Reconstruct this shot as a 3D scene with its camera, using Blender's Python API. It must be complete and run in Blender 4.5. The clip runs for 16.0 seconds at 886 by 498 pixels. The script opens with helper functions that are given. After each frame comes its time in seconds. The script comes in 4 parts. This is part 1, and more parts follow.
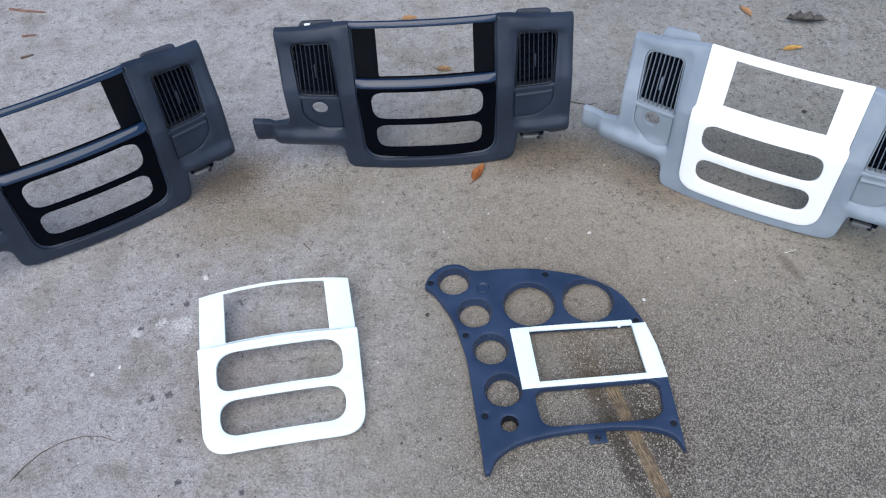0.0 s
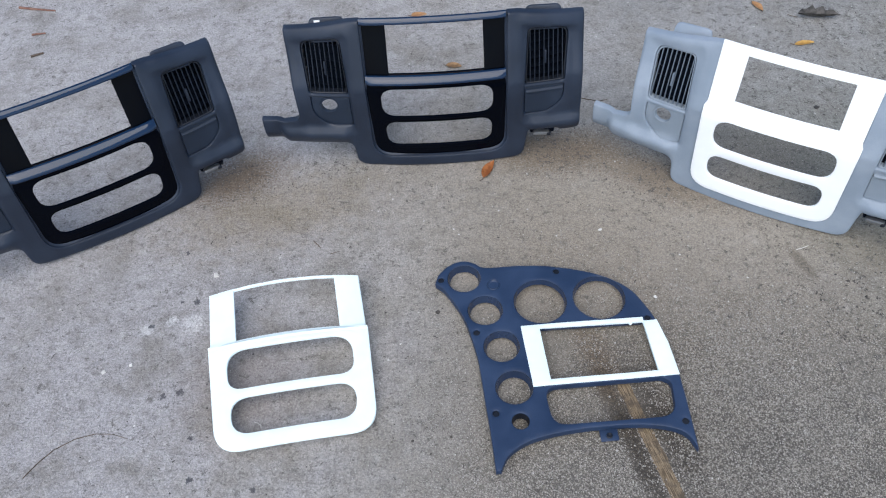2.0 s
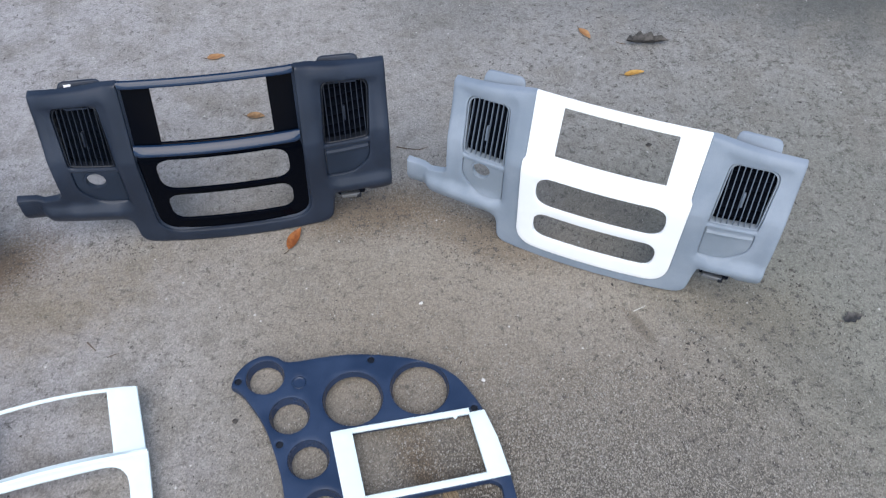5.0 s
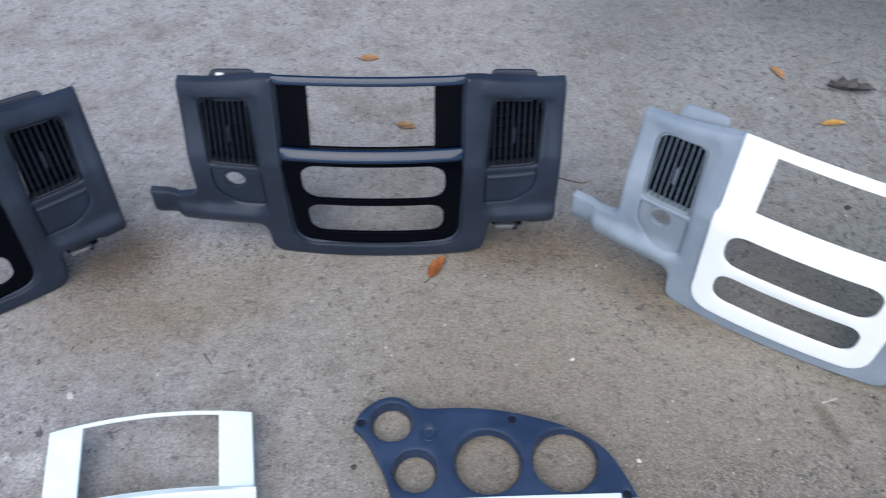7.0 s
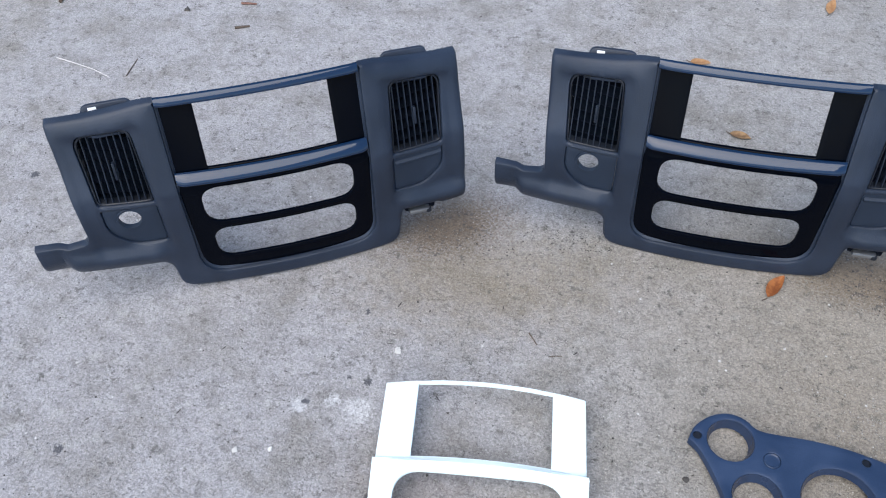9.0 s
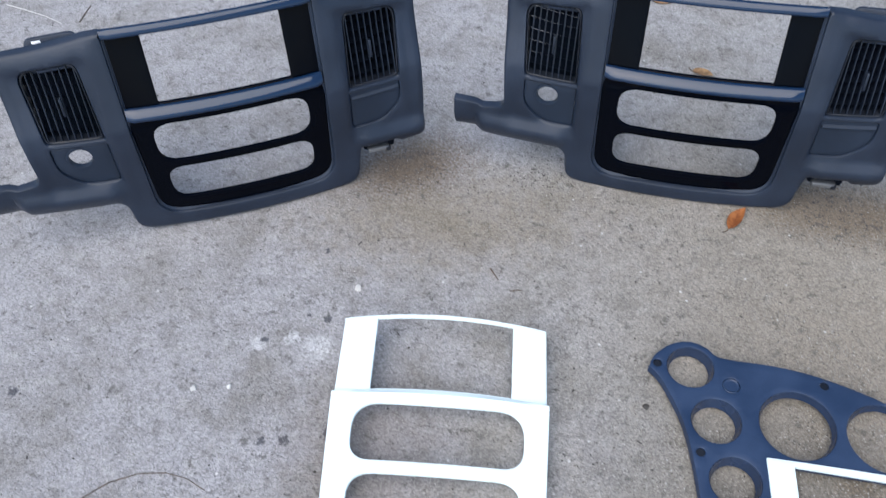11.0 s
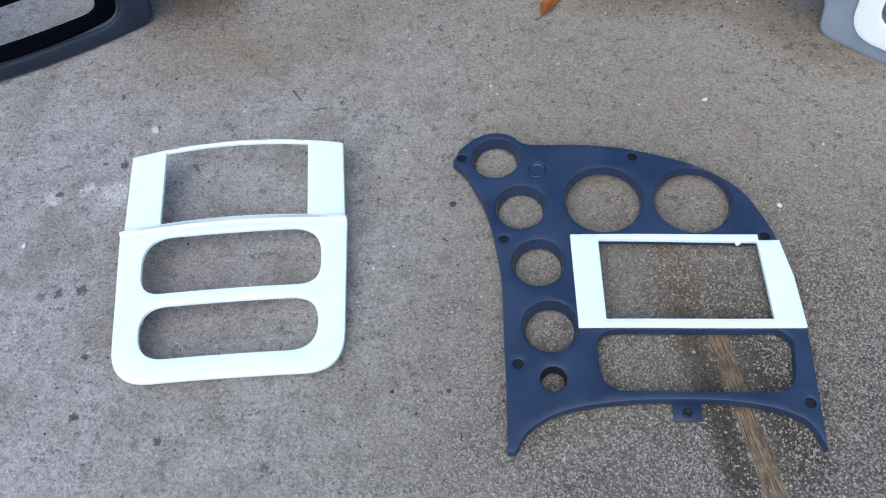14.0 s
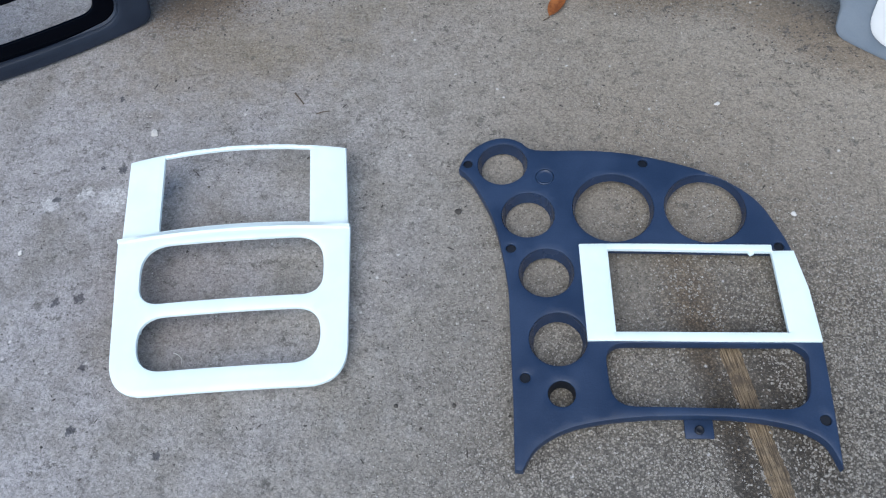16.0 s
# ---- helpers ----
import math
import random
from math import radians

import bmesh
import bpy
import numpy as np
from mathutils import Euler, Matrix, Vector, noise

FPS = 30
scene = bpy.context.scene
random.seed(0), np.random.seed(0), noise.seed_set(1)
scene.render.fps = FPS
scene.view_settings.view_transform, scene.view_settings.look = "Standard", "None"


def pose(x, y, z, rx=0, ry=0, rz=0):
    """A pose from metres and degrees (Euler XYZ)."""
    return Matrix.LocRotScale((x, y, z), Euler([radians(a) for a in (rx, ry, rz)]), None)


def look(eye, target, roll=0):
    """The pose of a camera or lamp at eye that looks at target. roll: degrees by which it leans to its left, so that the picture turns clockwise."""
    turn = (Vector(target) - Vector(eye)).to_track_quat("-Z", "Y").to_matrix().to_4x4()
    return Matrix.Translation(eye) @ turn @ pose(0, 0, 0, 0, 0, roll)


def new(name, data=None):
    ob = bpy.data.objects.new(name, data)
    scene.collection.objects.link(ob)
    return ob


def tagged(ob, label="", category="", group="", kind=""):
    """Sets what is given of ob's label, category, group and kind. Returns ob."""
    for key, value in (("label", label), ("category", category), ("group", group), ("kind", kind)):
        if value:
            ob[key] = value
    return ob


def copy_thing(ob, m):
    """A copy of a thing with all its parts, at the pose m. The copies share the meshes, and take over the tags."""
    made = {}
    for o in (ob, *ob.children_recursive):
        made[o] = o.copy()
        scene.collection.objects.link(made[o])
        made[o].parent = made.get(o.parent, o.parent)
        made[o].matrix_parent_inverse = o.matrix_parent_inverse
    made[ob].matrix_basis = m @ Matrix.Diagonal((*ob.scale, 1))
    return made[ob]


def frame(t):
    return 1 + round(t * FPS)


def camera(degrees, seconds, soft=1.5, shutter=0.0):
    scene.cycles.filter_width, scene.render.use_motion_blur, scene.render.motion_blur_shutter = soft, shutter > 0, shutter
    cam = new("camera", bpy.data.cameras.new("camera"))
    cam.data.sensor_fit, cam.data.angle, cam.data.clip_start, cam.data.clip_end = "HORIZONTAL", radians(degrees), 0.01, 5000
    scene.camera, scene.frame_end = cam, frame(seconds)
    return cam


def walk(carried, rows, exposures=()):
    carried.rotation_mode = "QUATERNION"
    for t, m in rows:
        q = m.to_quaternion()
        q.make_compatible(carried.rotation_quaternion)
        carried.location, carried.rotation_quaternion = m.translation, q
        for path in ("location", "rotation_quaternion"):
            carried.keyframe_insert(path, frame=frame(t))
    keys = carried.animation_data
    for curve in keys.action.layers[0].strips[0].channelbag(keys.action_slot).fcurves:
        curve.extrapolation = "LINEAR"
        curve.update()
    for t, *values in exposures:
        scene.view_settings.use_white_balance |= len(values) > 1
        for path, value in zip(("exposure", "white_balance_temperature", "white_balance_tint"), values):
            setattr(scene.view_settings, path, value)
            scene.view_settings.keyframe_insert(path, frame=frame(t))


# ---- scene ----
from mathutils import geometry

cam = camera(54.3, 16.0, soft=1.1, shutter=0.32)
PATH = [
    (0, (0.098, 0.137, 1.274), (0.045, 1.394, -0.281), -3.1),
    (0.5, (0.097, 0.14, 1.27), (0.031, 1.379, -0.298), -3.5),
    (1, (0.095, 0.143, 1.269), (0.033, 1.398, -0.288), -3.2),
    (1.5, (0.094, 0.139, 1.269), (0.027, 1.401, -0.281), -3.3),
    (2, (0.094, 0.14, 1.271), (0.022, 1.392, -0.288), -3.9),
    (2.5, (0.107, 0.145, 1.267), (0.025, 1.399, -0.288), -3.6),
    (3, (0.161, 0.136, 1.246), (0.073, 1.42, -0.285), -4.0),
    (3.5, (0.209, 0.158, 1.233), (0.202, 1.435, -0.307), -5.4),
    (3.7, (0.221, 0.173, 1.224), (0.27, 1.437, -0.326), -5.1),
    (5.8, (0.264, 0.486, 1.182), (0.475, 1.707, -0.388), 2.6),
    (6, (0.283, 0.503, 1.165), (0.483, 1.741, -0.394), 2.6),
    (6.5, (0.248, 0.519, 1.125), (0.359, 1.742, -0.454), 2.9),
    (7, (0.155, 0.509, 1.096), (0.127, 1.773, -0.454), 0.8),
    (7.5, (0.035, 0.475, 1.05), (-0.138, 1.769, -0.466), 2.1),
    (8, (-0.038, 0.436, 1.027), (-0.432, 1.753, -0.426), -2.8),
    (8.2, (-0.08, 0.466, 1.037), (-0.481, 1.704, -0.482), -2.7),
    (10.3, (-0.131, 0.429, 1.018), (-0.46, 1.706, -0.486), -1.2),
    (10.5, (-0.122, 0.409, 1.003), (-0.439, 1.699, -0.492), -1.9),
    (11, (-0.083, 0.439, 0.992), (-0.406, 1.647, -0.568), -1.3),
    (11.5, (-0.012, 0.442, 0.949), (-0.316, 1.595, -0.658), -2.6),
    (12, (0.063, 0.446, 0.915), (-0.24, 1.553, -0.722), -4.6),
    (12.5, (0.109, 0.433, 0.895), (-0.185, 1.492, -0.777), -6.1),
    (13, (0.139, 0.432, 0.884), (-0.129, 1.419, -0.835), -8.0),
    (13.5, (0.149, 0.429, 0.882), (-0.113, 1.43, -0.83), -8.5),
    (14, (0.158, 0.432, 0.882), (-0.105, 1.438, -0.826), -9.1),
    (14.5, (0.153, 0.439, 0.882), (-0.117, 1.44, -0.828), -10.1),
    (15, (0.153, 0.447, 0.881), (-0.114, 1.464, -0.821), -9.3),
    (15.5, (0.153, 0.457, 0.875), (-0.103, 1.445, -0.846), -9.3),
    (16, (0.15, 0.463, 0.873), (-0.117, 1.448, -0.847), -9.4),
]
walk(cam, [(t, look(eye, target, roll)) for t, eye, target, roll in PATH],
     [(0, 0.44, 6480, 10), (3.7, 0.44, 6480, 10), (5.8, 0.42, 6550, 11), (7.0, 0.38, 6420, 10), (8.2, 0.70, 6400, 10), (10.3, 0.66, 6400, 10), (11.5, 0.53, 6350, 10), (12.5, 0.33, 6250, 10), (16, 0.28, 6200, 8)])

# ---- light ----
world = bpy.data.worlds.new("sky")
scene.world = world
world.use_nodes = True
wn = world.node_tree.nodes
sky = wn.new("ShaderNodeTexSky")
sky.sky_type = "NISHITA"
sky.sun_disc = False
sky.sun_elevation, sky.sun_rotation = radians(57), radians(194)
sky.dust_density, sky.ozone_density = 0.9, 1.5
wn["Background"].inputs["Strength"].default_value = 0.145
world.node_tree.links.new(sky.outputs[0], wn["Background"].inputs["Color"])
sun = new("sun", bpy.data.lights.new("sun", "SUN"))
sun.data.energy, sun.data.angle, sun.data.color = 2.3, radians(70), (0.98, 0.95, 0.88)
sun.matrix_world = look((-0.42, -1.72, 2.75), (0, 0, 0))


# ---- materials ----
class Mat:
    """A small node-graph builder round one Principled material."""

    def __init__(self, name, rough=0.5, metal=0.0, spec=0.5):
        self.m = bpy.data.materials.new(name)
        self.m.use_nodes = True
        self.t = self.m.node_tree
        self.b = self.t.nodes["Principled BSDF"]
        self.b.inputs["Roughness"].default_value = rough
        self.b.inputs["Metallic"].default_value = metal
        self.b.inputs["Specular IOR Level"].default_value = spec
        self.co = self.node("ShaderNodeTexCoord").outputs["Object"]

    def node(self, kind, **sets):
        n = self.t.nodes.new(kind)
        for k, v in sets.items():
            n.inputs[k.replace("_", " ")].default_value = v
        return n

    def link(self, a, b):
        self.t.links.new(a, b)

    def noise(self, scale, detail=4.0, rough=0.55, co=None, stretch=None):
        src = co or self.co
        if stretch:
            mp = self.node("ShaderNodeMapping")
            mp.inputs["Scale"].default_value = stretch
            self.link(src, mp.inputs[0])
            src = mp.outputs[0]
        n = self.node("ShaderNodeTexNoise", Scale=scale, Detail=detail, Roughness=rough)
        self.link(src, n.inputs["Vector"])
        return n.outputs["Fac"]

    def cells(self, scale, feature="F1", out="Distance"):
        n = self.node("ShaderNodeTexVoronoi", Scale=scale)
        n.feature = feature
        self.link(self.co, n.inputs["Vector"])
        return n.outputs[out]

    def ramp(self, fac, *stops):
        n = self.node("ShaderNodeValToRGB")
        while len(n.color_ramp.elements) < len(stops):
            n.color_ramp.elements.new(0.5)
        for e, (p, c) in zip(n.color_ramp.elements, stops):
            e.position = p
            e.color = (*c, 1) if len(c) == 3 else c
        self.link(fac, n.inputs[0])
        return n.outputs[0]

    def band(self, fac, a, b, lo=0.0, hi=1.0):
        n = self.node("ShaderNodeMapRange")
        n.interpolation_type = "SMOOTHSTEP"
        for k, v in zip(("From Min", "From Max", "To Min", "To Max"), (a, b, lo, hi)):
            n.inputs[k].default_value = v
        self.link(fac, n.inputs[0])
        return n.outputs[0]

    def math(self, op, a, b):
        n = self.node("ShaderNodeMath")
        n.operation = op
        for s, v in zip(n.inputs, (a, b)):
            if isinstance(v, (int, float)):
                s.default_value = v
            else:
                self.link(v, s)
        return n.outputs[0]

    def mix(self, fac, a, b, mode="MIX"):
        n = self.node("ShaderNodeMix")
        n.data_type, n.blend_type = "RGBA", mode
        for s, v in ((n.inputs[0], fac), (n.inputs[6], a), (n.inputs[7], b)):
            if isinstance(v, (int, float)):
                s.default_value = v
            elif isinstance(v, tuple):
                s.default_value = (*v, 1)
            else:
                self.link(v, s)
        return n.outputs[2]

    def spot(self, x, y, rx, ry, turn=0.0, soft=0.5, wobble=None, amount=0.35):
        """1 inside an uneven patch of the ground round (x, y), 0 outside."""
        mp = self.node("ShaderNodeMapping")
        mp.vector_type = "TEXTURE"
        mp.inputs["Location"].default_value = (x, y, 0)
        mp.inputs["Rotation"].default_value = (0, 0, radians(turn))
        mp.inputs["Scale"].default_value = (rx, ry, 1000.0)
        self.link(self.co, mp.inputs[0])
        ln = self.node("ShaderNodeVectorMath")
        ln.operation = "LENGTH"
        self.link(mp.outputs[0], ln.inputs[0])
        d = ln.outputs["Value"]
        if wobble is not None:
            d = self.math("ADD", d, self.math("MULTIPLY", self.math("SUBTRACT", wobble, 0.5), amount * 4))
        return self.band(d, 1.0 + soft, 1.0 - soft)

    def dot(self, x, y, r, soft=0.5, wobble=None, amount=0.35):
        """As spot, but round."""
        ds = self.node("ShaderNodeVectorMath")
        ds.operation = "DISTANCE"
        ds.inputs[1].default_value = (x, y, 0)
        self.link(self.co, ds.inputs[0])
        d = self.math("MULTIPLY", ds.outputs["Value"], 1 / r)
        if wobble is not None:
            d = self.math("ADD", d, self.math("MULTIPLY", self.math("SUBTRACT", wobble, 0.5), amount * 4))
        return self.band(d, 1.0 + soft, 1.0 - soft)

    def colour(self, c):
        if isinstance(c, tuple):
            self.b.inputs["Base Color"].default_value = (*c, 1)
        else:
            self.link(c, self.b.inputs["Base Color"])
        return self

    def rough(self, c):
        self.link(c, self.b.inputs["Roughness"])
        return self

    def bump(self, h, strength, dist=0.001):
        n = self.node("ShaderNodeBump", Strength=strength, Distance=dist)
        self.link(h, n.inputs["Height"])
        self.link(n.outputs[0], self.b.inputs["Normal"])
        return self


def grained(name, dark, light, rough=0.5, grain=900, strength=0.35, spec=0.4):
    """Moulded plastic with a fine leather grain and slight scuffing."""
    m = Mat(name, rough, spec=spec)
    big = m.noise(14, 5)
    fine = m.noise(grain, 3)
    m.colour(m.mix(m.band(m.math("ADD", m.math("MULTIPLY", big, 0.7), m.math("MULTIPLY", fine, 0.3)), 0.35, 0.68), dark, light))
    m.rough(m.band(big, 0.3, 0.7, rough - 0.06, rough + 0.08))
    m.bump(m.math("ADD", fine, m.math("MULTIPLY", m.cells(grain * 0.55), 0.7)), strength, 0.0004)
    return m.m


SLATE = grained("slate_plastic", (0.0112, 0.0178, 0.0325), (0.0195, 0.0292, 0.0505), 0.40, 900, 0.55)
SLATE_LID = grained("slate_lid", (0.010, 0.018, 0.034), (0.018, 0.029, 0.052), 0.55, 1200, 0.2)
GREY = grained("pale_grey_plastic", (0.205, 0.25, 0.305), (0.27, 0.315, 0.375), 0.5)
GREY_LID = grained("pale_grey_lid", (0.195, 0.235, 0.28), (0.25, 0.29, 0.34), 0.55, 1200, 0.2)
NAVY = grained("navy_plastic", (0.012, 0.027, 0.064), (0.022, 0.044, 0.096), 0.40, 700, 0.25, 0.5)
NAVY_CONE = grained("navy_cone", (0.013, 0.026, 0.058), (0.022, 0.040, 0.084), 0.22, 700, 0.10, 0.7)


def gloss(name, base, rough, coat, spec):
    m = Mat(name, rough)
    n = m.noise(30, 4)
    m.colour(base)
    m.rough(m.band(n, 0.35, 0.7, rough, rough + 0.06))
    m.b.inputs["Specular IOR Level"].default_value = spec
    m.b.inputs["Coat Weight"].default_value = coat
    m.b.inputs["Coat Roughness"].default_value = 0.04
    return m.m


PIANO = gloss("gloss_black", (0.0010, 0.0018, 0.0042), 0.12, 0.0, 0.06)
# gloss black trim; the blue of the sky's reflection is put into its base
TRIM = gloss("sky_tinted_trim", (0.004, 0.017, 0.047), 0.09, 0.85, 0.12)
SLAT = grained("vent_slat", (0.007, 0.011, 0.020), (0.013, 0.019, 0.033), 0.34, 1000, 0.1, 0.35)
BLACK = grained("black_plastic", (0.005, 0.007, 0.012), (0.010, 0.013, 0.021), 0.45, 1000, 0.15)
# black plastic taken darker still, carrying the shade inside ducts and recesses
INNER = grained("recess_shade_black", (0.002, 0.004, 0.008), (0.004, 0.006, 0.012), 0.6, 800, 0.15, 0.06)

wm = Mat("white_paint", 0.32)
wm.colour(wm.mix(wm.band(wm.noise(22, 5), 0.35, 0.7), (0.76, 0.875, 0.87), (0.81, 0.91, 0.905)))
wm.bump(wm.noise(600, 2), 0.05, 0.0003)
WHITE = wm.m
# lighter copy of white_paint: the standing plate's stronger light is in its colour
wc = Mat("lit_white_paint", 0.28)
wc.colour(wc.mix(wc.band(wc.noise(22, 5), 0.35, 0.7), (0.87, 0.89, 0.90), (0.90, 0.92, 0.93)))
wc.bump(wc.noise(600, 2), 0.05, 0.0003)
WHITE_LIT = wc.m
wv = Mat("pale_vane", 0.45)
wv.colour(wv.mix(wv.noise(60), (0.085, 0.110, 0.145), (0.125, 0.155, 0.195)))
PALE_SLAT = wv.m
fm = Mat("foil_sticker", 0.25, 0.0)
fm.colour(fm.mix(fm.noise(80), (0.75, 0.75, 0.76), (0.85, 0.85, 0.86)))
STICKER = fm.m
bz = Mat("zinc_screw", 0.35, 0.9)
bz.colour(bz.mix(bz.noise(300), (0.25, 0.27, 0.3), (0.4, 0.42, 0.45)))
ZINC = bz.m


def concrete():
    m = Mat("worn_concrete", 0.85, spec=0.25)
    wide, mid, small = m.noise(1.6, 5), m.noise(9, 6, 0.62), m.noise(48, 6, 0.7)
    blot = m.noise(190, 3, 0.6)
    sand, pits = m.noise(520, 3, 0.75), m.noise(230, 4, 0.7)

    def tone(fac, lo, hi, c):
        shade = m.node("ShaderNodeCombineColor")
        for k in range(3):
            m.link(m.band(fac, 0.0, 1.0, lo, hi) if k == 0 else shade.inputs[0].links[0].from_socket, shade.inputs[k])
        return m.mix(1.0, c, shade.outputs[0], "MULTIPLY")

    def grains(size, turn=0.0):
        v = m.node("ShaderNodeTexVoronoi", Scale=size)
        mp = m.node("ShaderNodeMapping")
        mp.inputs["Location"].default_value = (size * 0.37, 0, 0)
        mp.inputs["Rotation"].default_value = (0, 0, turn)
        m.link(m.co, mp.inputs[0])
        m.link(mp.outputs[0], v.inputs["Vector"])
        pick = m.node("ShaderNodeSeparateColor")
        m.link(v.outputs["Color"], pick.inputs[0])
        return pick.outputs[0], pick.outputs[1], v.outputs["Distance"]

    c = m.mix(m.band(wide, 0.32, 0.68), (0.292, 0.266, 0.228), (0.368, 0.342, 0.306))
    c = m.mix(m.math("MULTIPLY", m.spot(-0.80, 1.3, 0.66, 1.7, 0, 0.5, mid), 0.62), c, (0.395, 0.385, 0.410))
    c = m.mix(m.math("MULTIPLY", m.spot(1.1, 1.9, 0.75, 0.75, 0, 0.6, mid), 0.70), c, (0.225, 0.225, 0.205))
    c = m.mix(m.math("MULTIPLY", m.spot(-0.2, 2.2, 1.5, 0.65, 0, 0.5, mid), 0.55), c, (0.385, 0.370, 0.372))
    stain = m.math("MULTIPLY", m.math("MULTIPLY", m.band(m.noise(70, 6, 0.8), 0.50, 0.60), m.band(m.noise(11, 4, 0.6), 0.42, 0.58)), m.math("ADD", 0.12, m.spot(1.40, 1.55, 0.55, 0.85, -15, 0.5, mid)))
    c = m.mix(m.math("MULTIPLY", stain, 0.75), c, (0.085, 0.084, 0.070))
    c = m.mix(m.band(mid, 0.44, 0.70, 0, 0.55), c, (0.205, 0.188, 0.166))
    c = m.mix(m.band(m.noise(27, 5, 0.65), 0.46, 0.70, 0, 0.50), c, (0.190, 0.176, 0.158))
    c = m.mix(m.band(m.noise(33, 5, 0.6, None, (1, 1, 7)), 0.52, 0.72, 0, 0.40), c, (0.44, 0.425, 0.40))
    # soil with painted contact shade by the parts' feet, darker gravelly ground, old oil marks
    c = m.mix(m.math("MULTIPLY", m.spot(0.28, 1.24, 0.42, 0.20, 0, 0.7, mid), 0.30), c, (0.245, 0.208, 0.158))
    # brown dirt under the gauge bezel, with part of its shade painted in
    c = m.mix(m.math("MULTIPLY", m.spot(0.27, 0.93, 0.25, 0.27, 0, 0.6, mid), 0.42), c, (0.150, 0.124, 0.090))
    c = m.mix(m.math("MULTIPLY", m.spot(-0.31, 1.26, 0.19, 0.085, 15, 0.8, small, 0.4), 0.50), c, (0.225, 0.172, 0.100))
    soil_shade = (0.120, 0.084, 0.052)
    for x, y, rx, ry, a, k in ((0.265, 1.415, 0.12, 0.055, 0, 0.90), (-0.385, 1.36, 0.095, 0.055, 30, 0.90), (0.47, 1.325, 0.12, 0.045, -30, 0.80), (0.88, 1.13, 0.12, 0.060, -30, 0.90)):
        c = m.mix(m.math("MULTIPLY", m.spot(x, y, rx, ry, a, 0.7, pits, 0.75), k), c, soil_shade)
    # shadow behind the pale grey bezel, painted on the slab
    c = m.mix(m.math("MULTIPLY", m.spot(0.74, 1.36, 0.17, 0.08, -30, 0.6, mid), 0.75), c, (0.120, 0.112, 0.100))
    c = m.mix(m.math("MULTIPLY", m.spot(0.55, 0.72, 0.36, 0.26, 25, 0.6, mid), 0.18), c, (0.150, 0.138, 0.112))
    c = m.mix(m.math("MULTIPLY", m.spot(1.06, 0.95, 0.18, 0.55, 33, 0.6, mid), 0.55), c, (0.250, 0.246, 0.196))
    c = m.mix(m.math("MULTIPLY", m.spot(0.400, 0.785, 0.030, 0.12, 17, 0.8, small, 0.4), 0.80), c, (0.045, 0.034, 0.024))
    c = m.mix(m.math("MULTIPLY", m.spot(0.345, 0.745, 0.017, 0.12, 17, 0.7, small, 0.5), 0.85), c, (0.040, 0.032, 0.025))
    for x, y, rx, ry, a in ((0.52, 0.735, 0.07, 0.03, 20), (0.60, 0.66, 0.06, 0.025, 10), (0.50, 0.66, 0.05, 0.03, 40), (0.71, 0.70, 0.05, 0.02, 0)):
        c = m.mix(m.math("MULTIPLY", m.spot(x, y, rx, ry, a, 0.8, small, 0.8), 0.38), c, (0.085, 0.078, 0.070))
    c = m.mix(m.math("MULTIPLY", m.spot(0.325, 0.83, 0.028, 0.14, 17, 0.8, small, 0.4), 0.50), c, (0.085, 0.064, 0.042))
    c = m.mix(m.math("MULTIPLY", m.spot(1.50, 2.05, 0.30, 0.26, 20, 0.6, mid), 0.7), c, (0.085, 0.085, 0.075))
    c = m.mix(m.math("MULTIPLY", m.spot(0.300, 0.915, 0.026, 0.06, 14, 0.95, small, 0.5), 0.50), c, (0.150, 0.098, 0.052))
    c = m.mix(m.math("MULTIPLY", m.spot(0.69, 1.11, 0.010, 0.040, 24, 0.5, small, 0.2), 0.85), c, (0.090, 0.078, 0.064))
    for x, y, r in ((-0.411, 1.003, 0.026), (-0.452, 1.008, 0.014), (-0.493, 0.990, 0.016)):
        c = m.mix(m.math("MULTIPLY", m.dot(x, y, r * 0.65, 0.5, blot, 0.7), 0.75), c, (0.56, 0.55, 0.55))
    for x, y, r in ((-0.409, 0.863, 0.013), (-0.437, 0.855, 0.010), (-0.374, 0.778, 0.009), (-0.363, 0.705, 0.010), (-0.413, 1.050, 0.011), (-0.440, 1.050, 0.006), (-0.487, 0.998, 0.009), (-0.452, 1.165, 0.009), (-0.360, 0.885, 0.012), (-0.259, 0.688, 0.009), (0.975, 1.457, 0.013), (-0.779, 0.845, 0.013), (-1.105, 1.297, 0.014), (0.824, 1.521, 0.008)):
        c = m.mix(m.math("MULTIPLY", m.dot(x, y, r * 0.52, 0.22, blot, 0.95), 0.85), c, (0.062, 0.064, 0.076))
    for x, y, rx, ry, a, k in ((0.82, 1.03, 0.010, 0.20, 33, 0.45), (0.92, 1.02, 0.022, 0.22, 33, 0.40), (0.74, 0.99, 0.007, 0.12, 35, 0.40), (1.02, 0.95, 0.014, 0.25, 33, 0.40)):
        c = m.mix(m.math("MULTIPLY", m.spot(x, y, rx, ry, a, 0.8, small, 0.35), k), c, (0.120, 0.115, 0.100))
    # cooler dark weathering beyond the pale grey part, tan dust between the parts
    c = m.mix(m.math("MULTIPLY", m.spot(1.22, 2.28, 0.75, 0.36, -6, 0.55, mid), 0.72), c, (0.095, 0.100, 0.098))
    c = m.mix(m.math("MULTIPLY", m.dot(0.50, 2.02, 0.14, 0.8, small, 0.5), 0.40), c, (0.130, 0.130, 0.122))
